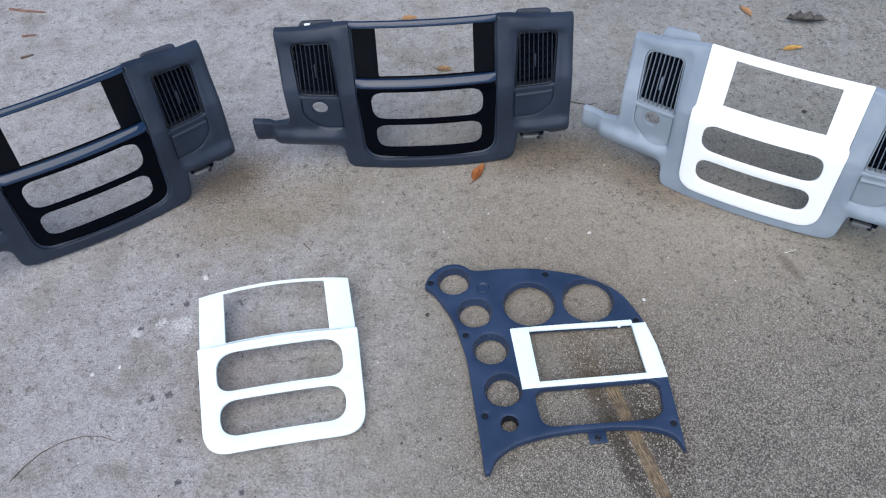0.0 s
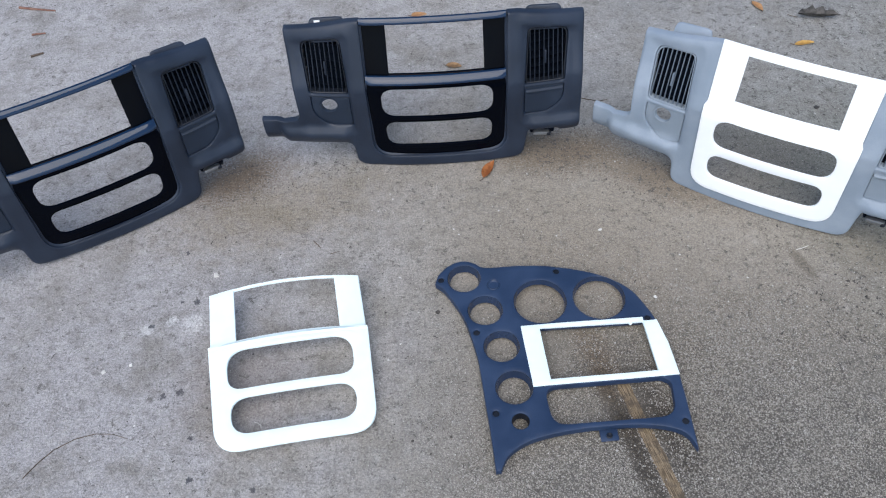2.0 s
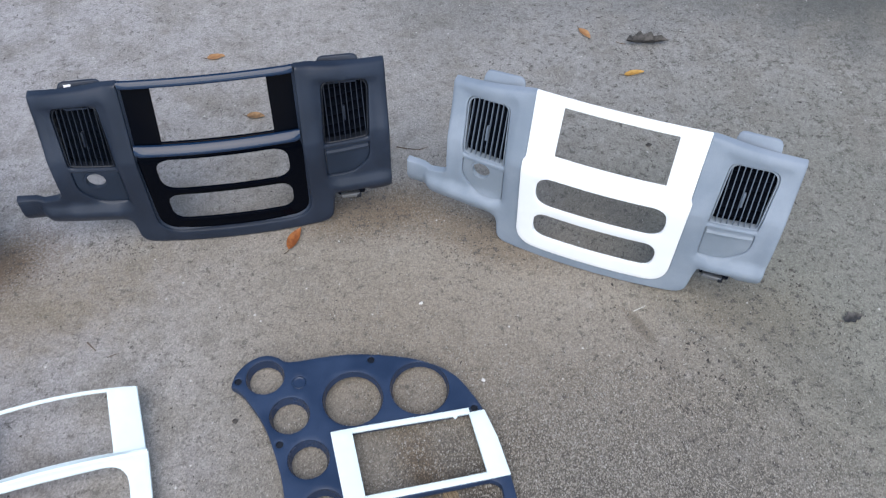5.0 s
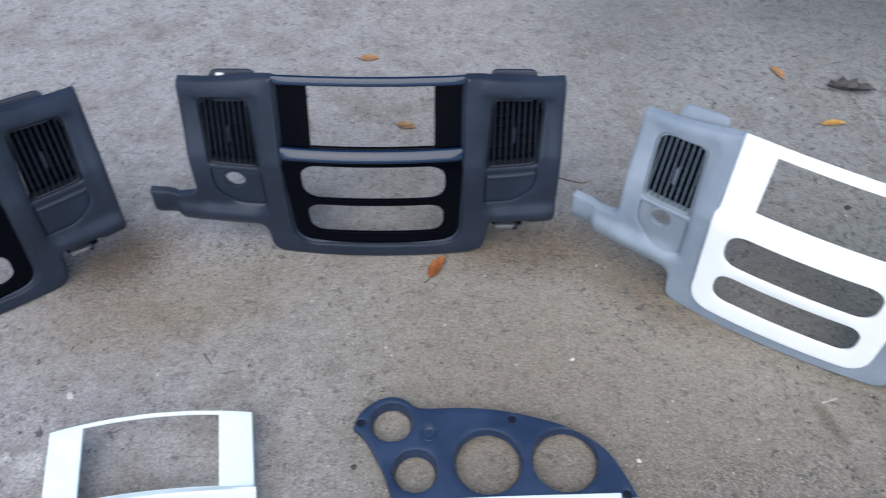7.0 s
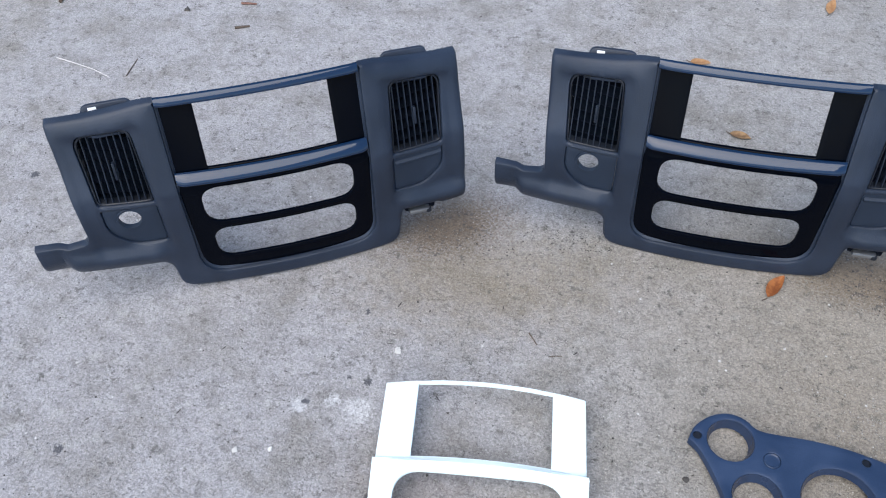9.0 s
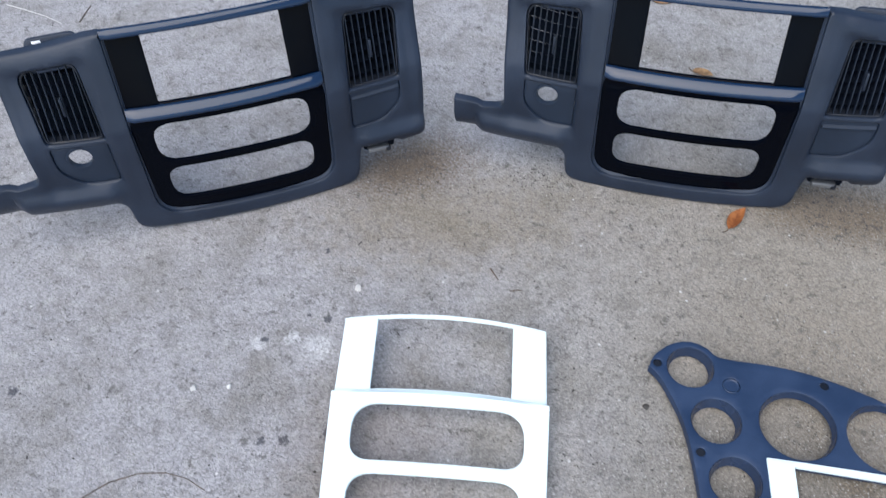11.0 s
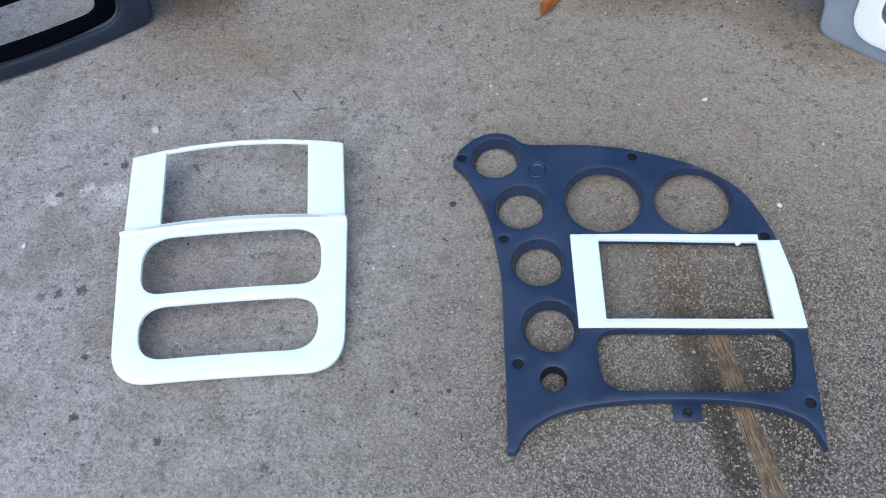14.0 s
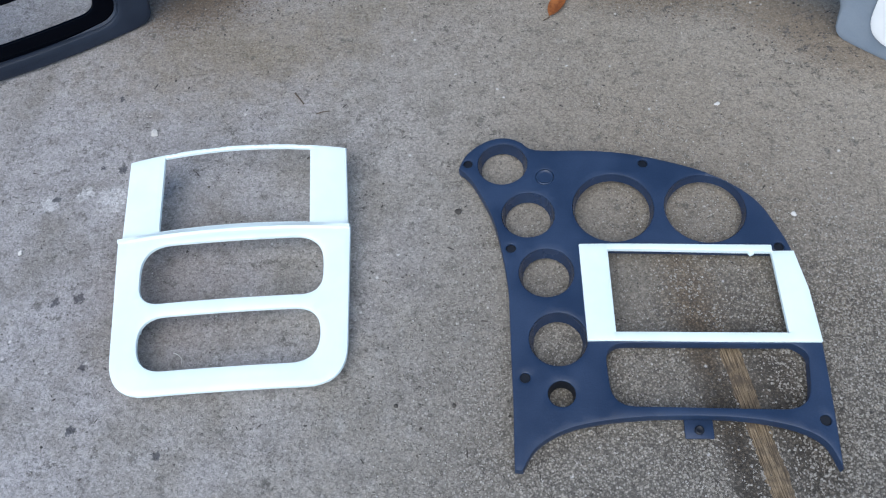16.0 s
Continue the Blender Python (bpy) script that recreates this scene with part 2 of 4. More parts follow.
    c = m.mix(m.math("MULTIPLY", m.dot(1.12, 1.24, 0.30, 0.7, mid), 0.40), c, (0.180, 0.186, 0.160))
    c = m.mix(m.math("MULTIPLY", m.spot(0.48, 1.16, 0.42, 0.20, -20, 0.7, mid), 0.42), c, (0.335, 0.282, 0.222))
    c = m.mix(m.math("MULTIPLY", m.dot(-0.30, 0.87, 0.095, 0.8, small, 0.5), 0.45), c, (0.155, 0.118, 0.100))
    # crumbs of dark crust, thick over the weathered side and thin elsewhere
    crust = m.math("ADD", m.math("ADD", 0.22, m.math("MULTIPLY", m.band(m.noise(12, 4, 0.6), 0.46, 0.62), 0.45)), m.math("MULTIPLY", m.spot(1.05, 1.25, 0.40, 1.1, 10, 0.6, mid), 0.55))
    for x, y, rx, ry, a in ((0.79, 1.03, 0.016, 0.13, 12), (0.72, 0.98, 0.020, 0.16, 22), (0.86, 0.98, 0.020, 0.20, 12)):
        crust = m.math("ADD", crust, m.math("MULTIPLY", m.spot(x, y, rx, ry, a, 0.7, small, 0.5), 0.75))
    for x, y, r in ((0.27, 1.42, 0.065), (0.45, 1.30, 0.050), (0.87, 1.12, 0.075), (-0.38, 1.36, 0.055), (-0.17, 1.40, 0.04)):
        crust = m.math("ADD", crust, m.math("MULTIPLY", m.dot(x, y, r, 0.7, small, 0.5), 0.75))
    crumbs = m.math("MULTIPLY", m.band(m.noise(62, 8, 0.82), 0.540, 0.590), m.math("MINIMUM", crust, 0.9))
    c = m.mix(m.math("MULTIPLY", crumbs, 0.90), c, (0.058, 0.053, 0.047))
    c = m.mix(m.band(m.noise(62, 5, 0.7, None, (1, 1, 3)), 0.55, 0.68, 0, 0.38), c, (0.150, 0.142, 0.132))
    # sand grains, each of its own tone; laid bare where the paste has worn off
    c = tone(grains(430.0)[0], 0.84, 1.16, c)
    c = tone(grains(840.0, 0.6)[0], 0.90, 1.10, c)
    worn = m.band(m.noise(16, 5, 0.65), 0.44, 0.66)
    gaps = m.math("MULTIPLY", m.band(grains(300.0, 2.0)[2], 0.46, 0.72), m.band(m.noise(140, 4, 0.7), 0.42, 0.62))
    c = m.mix(m.math("MULTIPLY", gaps, m.math("ADD", 0.18, m.math("MULTIPLY", worn, 0.25))), c, (0.085, 0.078, 0.068))
    bare = m.spot(0.48, 0.70, 0.44, 0.30, 20, 0.7, mid)
    g_tone, _, g_far = grains(390.0, 1.1)
    gravel = tone(g_tone, 0.50, 1.50, c)
    gravel = m.mix(m.band(g_far, 0.36, 0.62, 0, 0.75), gravel, (0.040, 0.036, 0.032))
    c = m.mix(m.math("MULTIPLY", bare, 0.85), c, gravel)
    c = m.mix(m.math("MULTIPLY", m.band(pits, 0.56, 0.68), m.math("ADD", m.math("ADD", 0.12, m.math("MULTIPLY", worn, 0.50)), m.math("MULTIPLY", bare, 0.35))), c, (0.060, 0.053, 0.045))
    c = m.mix(m.band(sand, 0.60, 0.70, 0, 0.50), c, (0.60, 0.575, 0.54))
    # sparse pale and dark chips of aggregate
    for size, share, tint in ((85.0, 0.965, (0.66, 0.64, 0.61)), (120.0, 0.935, (0.042, 0.038, 0.036)), (190.0, 0.93, (0.60, 0.58, 0.55)), (205.0, 0.875, (0.050, 0.046, 0.044)), (400.0, 0.945, (0.70, 0.68, 0.65)), (360.0, 0.92, (0.050, 0.046, 0.042))):
        _, lot, dist = grains(size, size)
        reach = m.math("ADD", dist, m.math("MULTIPLY", m.math("ADD", sand, small), 0.30))
        core = m.math("MULTIPLY", m.band(reach, 0.52, 0.34), m.band(lot, share, share + 0.01))
        c = m.mix(m.math("MULTIPLY", core, 0.85), c, tint)
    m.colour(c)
    m.bump(m.math("ADD", m.math("MULTIPLY", sand, 0.30), m.math("SUBTRACT", small, m.math("MULTIPLY", m.band(pits, 0.50, 0.68), 0.7))), 0.55, 0.004)
    return m.m


CONCRETE = concrete()


def leafy(name, a, b):
    m = Mat(name, 0.6)
    m.colour(m.mix(m.band(m.noise(90, 4), 0.35, 0.65), a, b))
    m.bump(m.noise(250, 2), 0.3, 0.001)
    return m.m


LEAF_RUST = leafy("rust_leaf", (0.19, 0.055, 0.014), (0.35, 0.125, 0.036))
LEAF_GOLD = leafy("gold_leaf", (0.38, 0.19, 0.03), (0.50, 0.30, 0.08))
LEAF_TAN = leafy("tan_leaf", (0.30, 0.14, 0.05), (0.42, 0.23, 0.10))
LEAF_BROWN = leafy("brown_leaf", (0.16, 0.085, 0.035), (0.34, 0.20, 0.09))
LEAF_DARK = leafy("dead_leaf", (0.022, 0.020, 0.019), (0.085, 0.078, 0.072))
TWIG = leafy("twig_bark", (0.05, 0.035, 0.025), (0.12, 0.085, 0.06))
TWIG_RED = leafy("red_twig_bark", (0.16, 0.07, 0.05), (0.26, 0.14, 0.10))
CHIP = leafy("pale_stone", (0.50, 0.48, 0.45), (0.66, 0.64, 0.61))
GRIT = leafy("dark_grit", (0.025, 0.022, 0.020), (0.07, 0.06, 0.05))
wd = Mat("weathered_wood", 0.85)
wm2 = wd.node("ShaderNodeMapping")
wm2.inputs["Rotation"].default_value = (0, 0, radians(-17.0))
wd.link(wd.co, wm2.inputs[0])
wgrain = wd.noise(110, 6, 0.7, wm2.outputs[0], (8.0, 0.35, 1.0))
wtone = wd.ramp(wgrain, (0.38, (0.036, 0.024, 0.014)), (0.50, (0.19, 0.135, 0.078)), (0.62, (0.37, 0.285, 0.185)))
wd.colour(wd.mix(wd.band(wd.noise(38, 5, 0.7), 0.44, 0.62, 0, 0.85), wtone, (0.080, 0.060, 0.042)))
wd.bump(wgrain, 0.9, 0.002)
WOOD = wd.m


gv = Mat("aggregate", 0.75, spec=0.3)
gi = gv.node("ShaderNodeNewGeometry").outputs["Random Per Island"]
gt = gv.ramp(gi, (0.0, (0.060, 0.052, 0.044)), (0.22, (0.190, 0.172, 0.148)), (0.60, (0.325, 0.302, 0.268)), (0.94, (0.39, 0.37, 0.335)), (1.0, (0.55, 0.53, 0.50)))
gv.colour(gv.mix(gv.band(gv.noise(400, 3), 0.4, 0.7, 0, 0.35), gt, (0.13, 0.115, 0.095)))
AGGREGATE = gv.m


# ---- building helpers ----
def part(name, mesh, material, parent=None, label=""):
    """Links a bmesh or a (verts, faces) pair as one mesh object, smooth but for its hard edges."""
    me = bpy.data.meshes.new(name)
    if isinstance(mesh, tuple):
        me.from_pydata([tuple(v) for v in mesh[0]], [], mesh[1])
        bm = bmesh.new()
        bm.from_mesh(me)
    else:
        bm = mesh
    bmesh.ops.recalc_face_normals(bm, faces=bm.faces[:])
    for f in bm.faces:
        f.smooth = True
    for e in bm.edges:
        e.smooth = len(e.link_faces) == 2 and e.calc_face_angle(0) < radians(38)
    bm.to_mesh(me)
    bm.free()
    me.materials.append(material)
    ob = new(name, me)
    if parent:
        ob.parent = parent
    return tagged(ob, label)


def thing(name, m, label, category, group=""):
    ob = new(name)
    ob.empty_display_size = 0.05
    ob.matrix_world = m
    return tagged(ob, label, category, group)


def inside(p, loop):
    x, y = p[:, 0][:, None], p[:, 1][:, None]
    a, b = loop, np.roll(loop, -1, 0)
    hit = ((a[:, 1] > y) != (b[:, 1] > y)) & (x < (b[:, 0] - a[:, 0]) * (y - a[:, 1]) / (b[:, 1] - a[:, 1] + 1e-12) + a[:, 0])
    return hit.sum(1) % 2 == 1


def gap(p, loops):
    best = np.full(len(p), 9.0)
    for lo in loops:
        a, b = lo, np.roll(lo, -1, 0)
        d = b - a
        t = np.clip(((p[:, None] - a) * d).sum(2) / ((d * d).sum(1) + 1e-15), 0, 1)
        best = np.minimum(best, np.sqrt(((p[:, None] - a - t[..., None] * d) ** 2).sum(2)).min(1))
    return best


def fillet(points, radii, n=6):
    """A closed polygon with rounded corners; radii: one for all or one a corner."""
    k = len(points)
    radii = [radii] * k if isinstance(radii, (int, float)) else radii
    out = []
    for i, r in enumerate(radii):
        p, a, b = (Vector(points[j % k]) for j in (i, i - 1, i + 1))
        if r <= 0:
            out.append(p)
            continue
        u, v = (a - p).normalized(), (b - p).normalized()
        half = max(0.05, u.angle(v) / 2)
        cut = min(r / math.tan(half), (a - p).length * 0.49, (b - p).length * 0.49)
        for s in range(n + 1):
            t = s / n
            out.append((p + u * cut) * (1 - t) ** 2 + p * 2 * t * (1 - t) + (p + v * cut) * t * t)
    return [(q[0], q[1]) for q in out]


def spline(points, n=5):
    """An open smooth line through the points."""
    p = [points[0], *points, points[-1]]
    out = []
    for i in range(len(points) - 1):
        a, b, c, d = (Vector(q) for q in p[i:i + 4])
        for s in range(n):
            t = s / n
            q = 0.5 * (2 * b + (c - a) * t + (2 * a - 5 * b + 4 * c - d) * t * t + (3 * b - a - 3 * c + d) * t ** 3)
            out.append((q[0], q[1]))
    return out + [tuple(points[-1])]


def circle(x, y, r, n=40):
    return [(x + r * math.cos(math.tau * i / n), y + r * math.sin(math.tau * i / n)) for i in range(n)]


def finer(loop, step):
    out = []
    for a, b in zip(loop, loop[1:] + loop[:1]):
        n = max(1, math.ceil(math.dist(a, b) / step))
        out += [(a[0] + (b[0] - a[0]) * i / n, a[1] + (b[1] - a[1]) * i / n) for i in range(n)]
    return np.array(out)


def sheet(outer, holes, surf, thick, edge=0.003, step=0.012):
    """A moulded sheet: an outline with holes, its front edges rounded, laid on surf(u, v, w) with w the height over it."""
    loops = [finer(list(lo), step) for lo in (outer, *holes)]
    pts = [np.vstack(loops)]
    edges, at = [], 0
    for lo in loops:
        k = len(lo)
        edges += [(at + i, at + (i + 1) % k) for i in range(k)]
        at += k
    rings = []
    for i, lo in enumerate(loops):
        d = np.roll(lo, -1, 0) - np.roll(lo, 1, 0)
        nrm = np.stack([-d[:, 1], d[:, 0]], 1) / (np.linalg.norm(d, axis=1)[:, None] + 1e-12)
        for e in (0.3, 1.0):
            for s in (1, -1):
                rings.append(lo + nrm * edge * e * s)
    lo, hi = loops[0].min(0), loops[0].max(0)
    gx, gy = np.meshgrid(np.arange(lo[0], hi[0], step), np.arange(lo[1], hi[1], step))
    grid = np.stack([gx.ravel(), gy.ravel()], 1)
    ring = np.vstack(rings)

    def keep(p):
        ok = inside(p, loops[0])
        for h in loops[1:]:
            ok &= ~inside(p, h)
        return ok

    ring, grid = ring[keep(ring)], grid[keep(grid)]
    ring = ring[gap(ring, loops) > edge * 0.26]
    grid = grid[gap(grid, loops) > edge + step * 0.35]
    allp = np.vstack([pts[0], ring, grid])
    vs, _, fs, *_ = geometry.delaunay_2d_cdt([Vector(p) for p in allp], edges, [], 0, 1e-7)
    p2 = np.array([tuple(v) for v in vs])
    tri = np.array([f for f in fs if len(f) == 3])
    tri = tri[keep(p2[tri].mean(1))]
    d = np.minimum(gap(p2, loops) / edge, 1.0)
    w = -edge * (1 - np.sqrt(np.maximum(0, 1 - (1 - d) ** 2)))
    n = len(p2)
    verts = [surf(u, v, k) for (u, v), k in zip(p2, w)] + [surf(u, v, -thick) for u, v in p2]
    faces = [tuple(t) for t in tri.tolist()] + [(c + n, b + n, a + n) for a, b, c in tri.tolist()]
    count = {}
    for a, b, c in tri.tolist():
        for e in ((a, b), (b, c), (c, a)):
            count[e] = 1
    faces += [(b, a, a + n, b + n) for a, b in count if (b, a) not in count]
    used = sorted({i for f in faces for i in f})
    back = {i: j for j, i in enumerate(used)}
    return [verts[i] for i in used], [tuple(back[i] for i in f) for f in faces]


def block(sx, sy, sz, at=(0, 0, 0), bevel=0.0015, turn=None):
    bm = bmesh.new()
    bmesh.ops.create_cube(bm, size=1)
    bmesh.ops.scale(bm, vec=(sx, sy, sz), verts=bm.verts)
    if bevel:
        bmesh.ops.bevel(bm, geom=bm.edges[:], offset=bevel, segments=2, affect="EDGES", profile=0.5)
    if turn:
        bmesh.ops.transform(bm, matrix=turn, verts=bm.verts)
    bmesh.ops.translate(bm, vec=at, verts=bm.verts)
    return bm


def sweep(sections, cap=True):
    """Joins rings of points, one after the other, into a solid."""
    k = len(sections[0])
    verts = [p for s in sections for p in s]
    faces = [(i * k + j, i * k + (j + 1) % k, (i + 1) * k + (j + 1) % k, (i + 1) * k + j) for i in range(len(sections) - 1) for j in range(k)]
    if cap:
        faces += [tuple(range(k))[::-1], tuple(range((len(sections) - 1) * k, len(sections) * k))]
    return verts, faces


# ---- ground ----
def build_ground():
    xs = [-400, -60, -12] + [-2.4 + 0.1 * i for i in range(51)] + [12, 60, 400]
    ys = [-400, -60, -12] + [-1.2 + 0.1 * i for i in range(51)] + [12, 60, 400]
    verts = [(x, y, 0) for y in ys for x in xs]
    k = len(xs)
    faces = [(j * k + i, j * k + i + 1, (j + 1) * k + i + 1, (j + 1) * k + i) for j in range(len(ys) - 1) for i in range(k - 1)]
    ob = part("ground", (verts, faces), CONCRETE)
    tagged(ob, "worn grey-brown concrete slab with pits and stains", "ground", kind="structure")


build_ground()


# ---- dash bezels: two slate, one pale grey ----
def smooth(a, b, x):
    t = min(1.0, max(0.0, (x - a) / (b - a)))
    return t * t * (3 - 2 * t)


def depth(x, z):
    """How far the moulded face lies behind the foot line at (x, z)."""
    lower = 0.08 * z
    y = lower + 0.34 * max(0.0, z - 0.19)
    ax = abs(x)
    if ax < 0.15:
        y -= (0.010 - 0.004 * smooth(0.18, 0.30, z)) * (1 - (ax / 0.15) ** 2)
    else:
        y += (0.010 + 0.022 * smooth(0.12, 0.26, z)) * min(1.3, (ax - 0.15) / 0.125) ** 1.5
    under = smooth(0.168, 0.19, ax)
    y += (13.0 * max(0.0, 0.092 - z) ** 2 - 0.008 * smooth(0.107, 0.089, z) * smooth(-0.320, -0.300, x)) * under
    if ax > 0.14:
        crest = 0.316 - 0.205 * (ax - 0.14)
        y += (0.30 * max(0.0, z - crest + 0.017) + 7.0 * max(0.0, z - crest + 0.009) ** 2) * smooth(0.139, 0.160, ax)
        y += 0.0045 * smooth(0.158, 0.169, ax) * smooth(crest - 0.016, crest - 0.030, z) * smooth(0.272, 0.258, ax) * smooth(0.085, 0.10, z)
    y += 0.004 * smooth(-0.306, -0.316, x)
    return y


def on_face(lift=0.0):
    return lambda u, v, w: (u, depth(u, v) - w - lift, v)


def vent_line(s, inset=0.0, low=0.0):
    i = inset
    return [(s * (0.168 + i), 0.180 + i - low), (s * (0.244 - i), 0.178 + i - low), (s * (0.252 - i), 0.271 - i - low), (s * (0.174 + i), 0.282 - i - low)]


def lid_line(s, inset=0.0, low=0.0):
    i, foot = inset, (0.104 if s < 0 else 0.109) - low
    return [(s * (0.168 + i), foot + i), (s * (0.214 - i * 0.3), foot + 0.001 + i), (s * (0.243 - i), foot + 0.028 + i * 0.3), (s * (0.243 - i), 0.1705 - i - low), (s * (0.168 + i), 0.1725 - i - low)]


RADII_VENT, RADII_LID = [0.004, 0.006, 0.022, 0.012], [0.005, 0.040, 0.040, 0.003, 0.003]


def build_vent(s, bezel, slat_mat, rim_mat, low):
    vent = part("air_vent", sheet(fillet(vent_line(s, 0.0006, low), RADII_VENT), [fillet(vent_line(s, 0.0030, low), RADII_VENT)], on_face(-0.003), 0.012, 0.0012, 0.008), rim_mat, bezel, "louvred air vent with a centre lever")
    hole = np.array(fillet(vent_line(s, 0.0028, low), RADII_VENT))

    def span(x):
        zs = [z for z in np.arange(0.166, 0.29, 0.0008) if inside(np.array([[x, z]]), hole)[0]]
        return (min(zs), max(zs)) if zs else None

    for i in range(8):
        x = s * (0.1695 + 0.0088 * (i + 1))
        got = span(x)
        if not got:
            continue
        rings = []
        for j in range(7):
            z = got[0] + (got[1] - got[0]) * j / 6
            y = depth(x, z) + 0.0045
            rings.append([(x - 0.0006, y, z), (x + 0.0006, y, z), (x + 0.0010, y + 0.0008, z), (x + 0.0005, y + 0.009, z), (x - 0.0005, y + 0.009, z), (x - 0.0010, y + 0.0008, z)])
        part("slat", sweep(rings), slat_mat, vent)
    rise = 0.0044 if s > 0 else 0.0008
    for i in range(6):
        z = 0.190 - low + 0.0142 * i
        rings = []
        for j in range(5):
            x = s * (0.1705 + 0.0785 * j / 4)
            y = depth(x, z) + 0.0145
            rings.append([(x, y, z), (x, y + 0.0006, z + 0.0014), (x, y + 0.0208, z + rise + 0.0012), (x, y + 0.0208, z + rise - 0.0004)])
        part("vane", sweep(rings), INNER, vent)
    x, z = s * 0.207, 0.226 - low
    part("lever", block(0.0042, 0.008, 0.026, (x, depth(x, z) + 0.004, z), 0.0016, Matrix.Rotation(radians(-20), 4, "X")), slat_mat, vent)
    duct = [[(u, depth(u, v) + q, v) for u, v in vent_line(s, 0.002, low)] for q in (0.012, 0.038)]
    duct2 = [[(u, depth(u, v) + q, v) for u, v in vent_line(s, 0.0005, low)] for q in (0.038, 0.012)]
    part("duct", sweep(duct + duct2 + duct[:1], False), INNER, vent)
    # added backing that shuts the right duct, so the vent looks dark inside
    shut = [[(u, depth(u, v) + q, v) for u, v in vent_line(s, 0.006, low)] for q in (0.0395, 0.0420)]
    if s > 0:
        part("duct_backing", sweep(shut), INNER, vent)
    return vent


def build_bezel(m, label, frame_mat, lid_mat, plate_mat, trim_mat, slat_mat, rim_mat, white):
    bezel = thing("dash_bezel", m, label, "dash bezel", "dash bezels standing in a row")
    low, rim, head = (0.008, 0.3082, 0.308) if white else (0.0, 0.3142, 0.314)
    notch = fillet([(-0.1345, rim), (-0.1335, 0.20), (-0.1325, 0.026), (0.1325, 0.026), (0.1335, 0.20), (0.1355, rim)], [0, 0, 0.040, 0.040, 0, 0], 8)
    rest = fillet([(0.141, head), (0.281, head - 0.028 - low * 0.3), (0.277, 0.057), (0.241, 0.058), (0.232, 0.073), (0.177, 0.074), (0.168, 0.002), (-0.170, 0.002), (-0.174, 0.056),
                   (-0.235, 0.052), (-0.298, 0.053), (-0.349, 0.060), (-0.349, 0.117), (-0.304, 0.113), (-0.271, 0.121), (-0.281, head - 0.029 - low * 0.5), (-0.140, head)],
                  [0.002, 0.005, 0.018, 0.006, 0.006, 0.008, 0.03, 0.03, 0.012, 0.03, 0.03, 0.002, 0.002, 0.008, 0.016, 0.005, 0.002], 5)
    holes = [fillet(lo(s, 0.0, low), r) for s in (-1, 1) for lo, r in ((vent_line, RADII_VENT), (lid_line, RADII_LID))]
    part("frame", sheet(notch + rest, holes, on_face(), 0.013, 0.0034, 0.0065), frame_mat, bezel)
    strip = []
    for i, (x, z) in enumerate(notch):
        (xa, za), (xb, zb) = notch[max(0, i - 1)], notch[min(len(notch) - 1, i + 1)]
        d = Vector((xb - xa, zb - za)).normalized()
        nx, nz = -d.y, d.x
        strip.append([(x + nx * q, depth(x, z) + y, z + nz * q) for q, y in ((-0.001, 0.0042), (0.0012, 0.0040), (0.0062, 0.0085), (0.0062, 0.0105), (-0.001, 0.0105))])
    part("inner_bevel", sweep(strip), frame_mat, bezel)
    # centre plate with the radio opening and two long control slots
    top, bottom = (0.3005, 0.2235) if white else (0.306, 0.2185)
    radio = fillet([(-0.0875, bottom), (0.0915, bottom), (0.0915, top), (-0.0875, top)], 0.0012, 3)
    low_a, low_b = (0.130, 0.058) if white else (0.124, 0.0515)
    slot_a = fillet([(-0.107, low_a), (0.107, low_a), (0.107, 0.191), (-0.107, 0.191)], 0.027, 8)
    slot_b = fillet([(-0.103, low_b), (0.103, low_b), (0.105, 0.111), (-0.105, 0.111)], 0.024, 8)
    outline = fillet([(-0.1335, 0.3115), (-0.1328, 0.208), (-0.1330, 0.203), (-0.1322, 0.027), (0.1322, 0.027), (0.1330, 0.203), (0.1330, 0.208), (0.1350, 0.3115)],
                     [0.002, 0, 0, 0.039, 0.039, 0, 0, 0.002], 8)
    if white:
        outline = fillet([(-0.1362, 0.314), (-0.1335, 0.212), (-0.1372, 0.206), (-0.1318, 0.027), (0.1318, 0.027), (0.1372, 0.206), (0.1335, 0.212), (0.1362, 0.314)],
                         [0.002, 0, 0, 0.039, 0.039, 0, 0, 0.002], 8)
    lift = (lambda u, v, w: (u, depth(u, v) - w - 0.0015 - 0.004 * smooth(0.212, 0.206, v), v)) if white else on_face(-0.0065)
    part("centre_plate", sheet(outline, [radio, slot_a, slot_b], lift, 0.0045, 0.0014, 0.008), plate_mat, bezel, "white-painted centre plate" if white else "gloss black centre plate")
    if not white:
        # two glossy convex bars across the plate
        for name, z0, z1, out, reach in (("top_trim", 0.3075, 0.3185, 0.004, 0.1340), ("ridge_trim", 0.2045, 0.2195, 0.009, 0.1320)):
            rings = []
            for i in range(33):
                x = reach * (2 * i / 32 - 1)
                end = min(1.0, (1 - abs(x) / reach) * 14 + 0.55)
                mid = (z0 + z1) / 2
                ring = []
                for q, bulge in ((0.0, 0.05), (0.06, 0.60), (0.16, 0.92), (0.28, 1.0), (0.42, 0.96), (0.60, 0.80), (0.78, 0.52), (0.92, 0.22), (1.0, 0.0)):
                    ring.append((x, depth(x, mid) + (q - 0.3) * (z1 - z0) * 0.30 - out * end * bulge, z0 + (z1 - z0) * q))
                ring += [(x, depth(x, mid) + 0.006, z1), (x, depth(x, mid) + 0.004, z0)]
                rings.append(ring)
            part(name, sweep(rings), trim_mat, bezel, "glossy black trim bar with sky reflection in its tint")
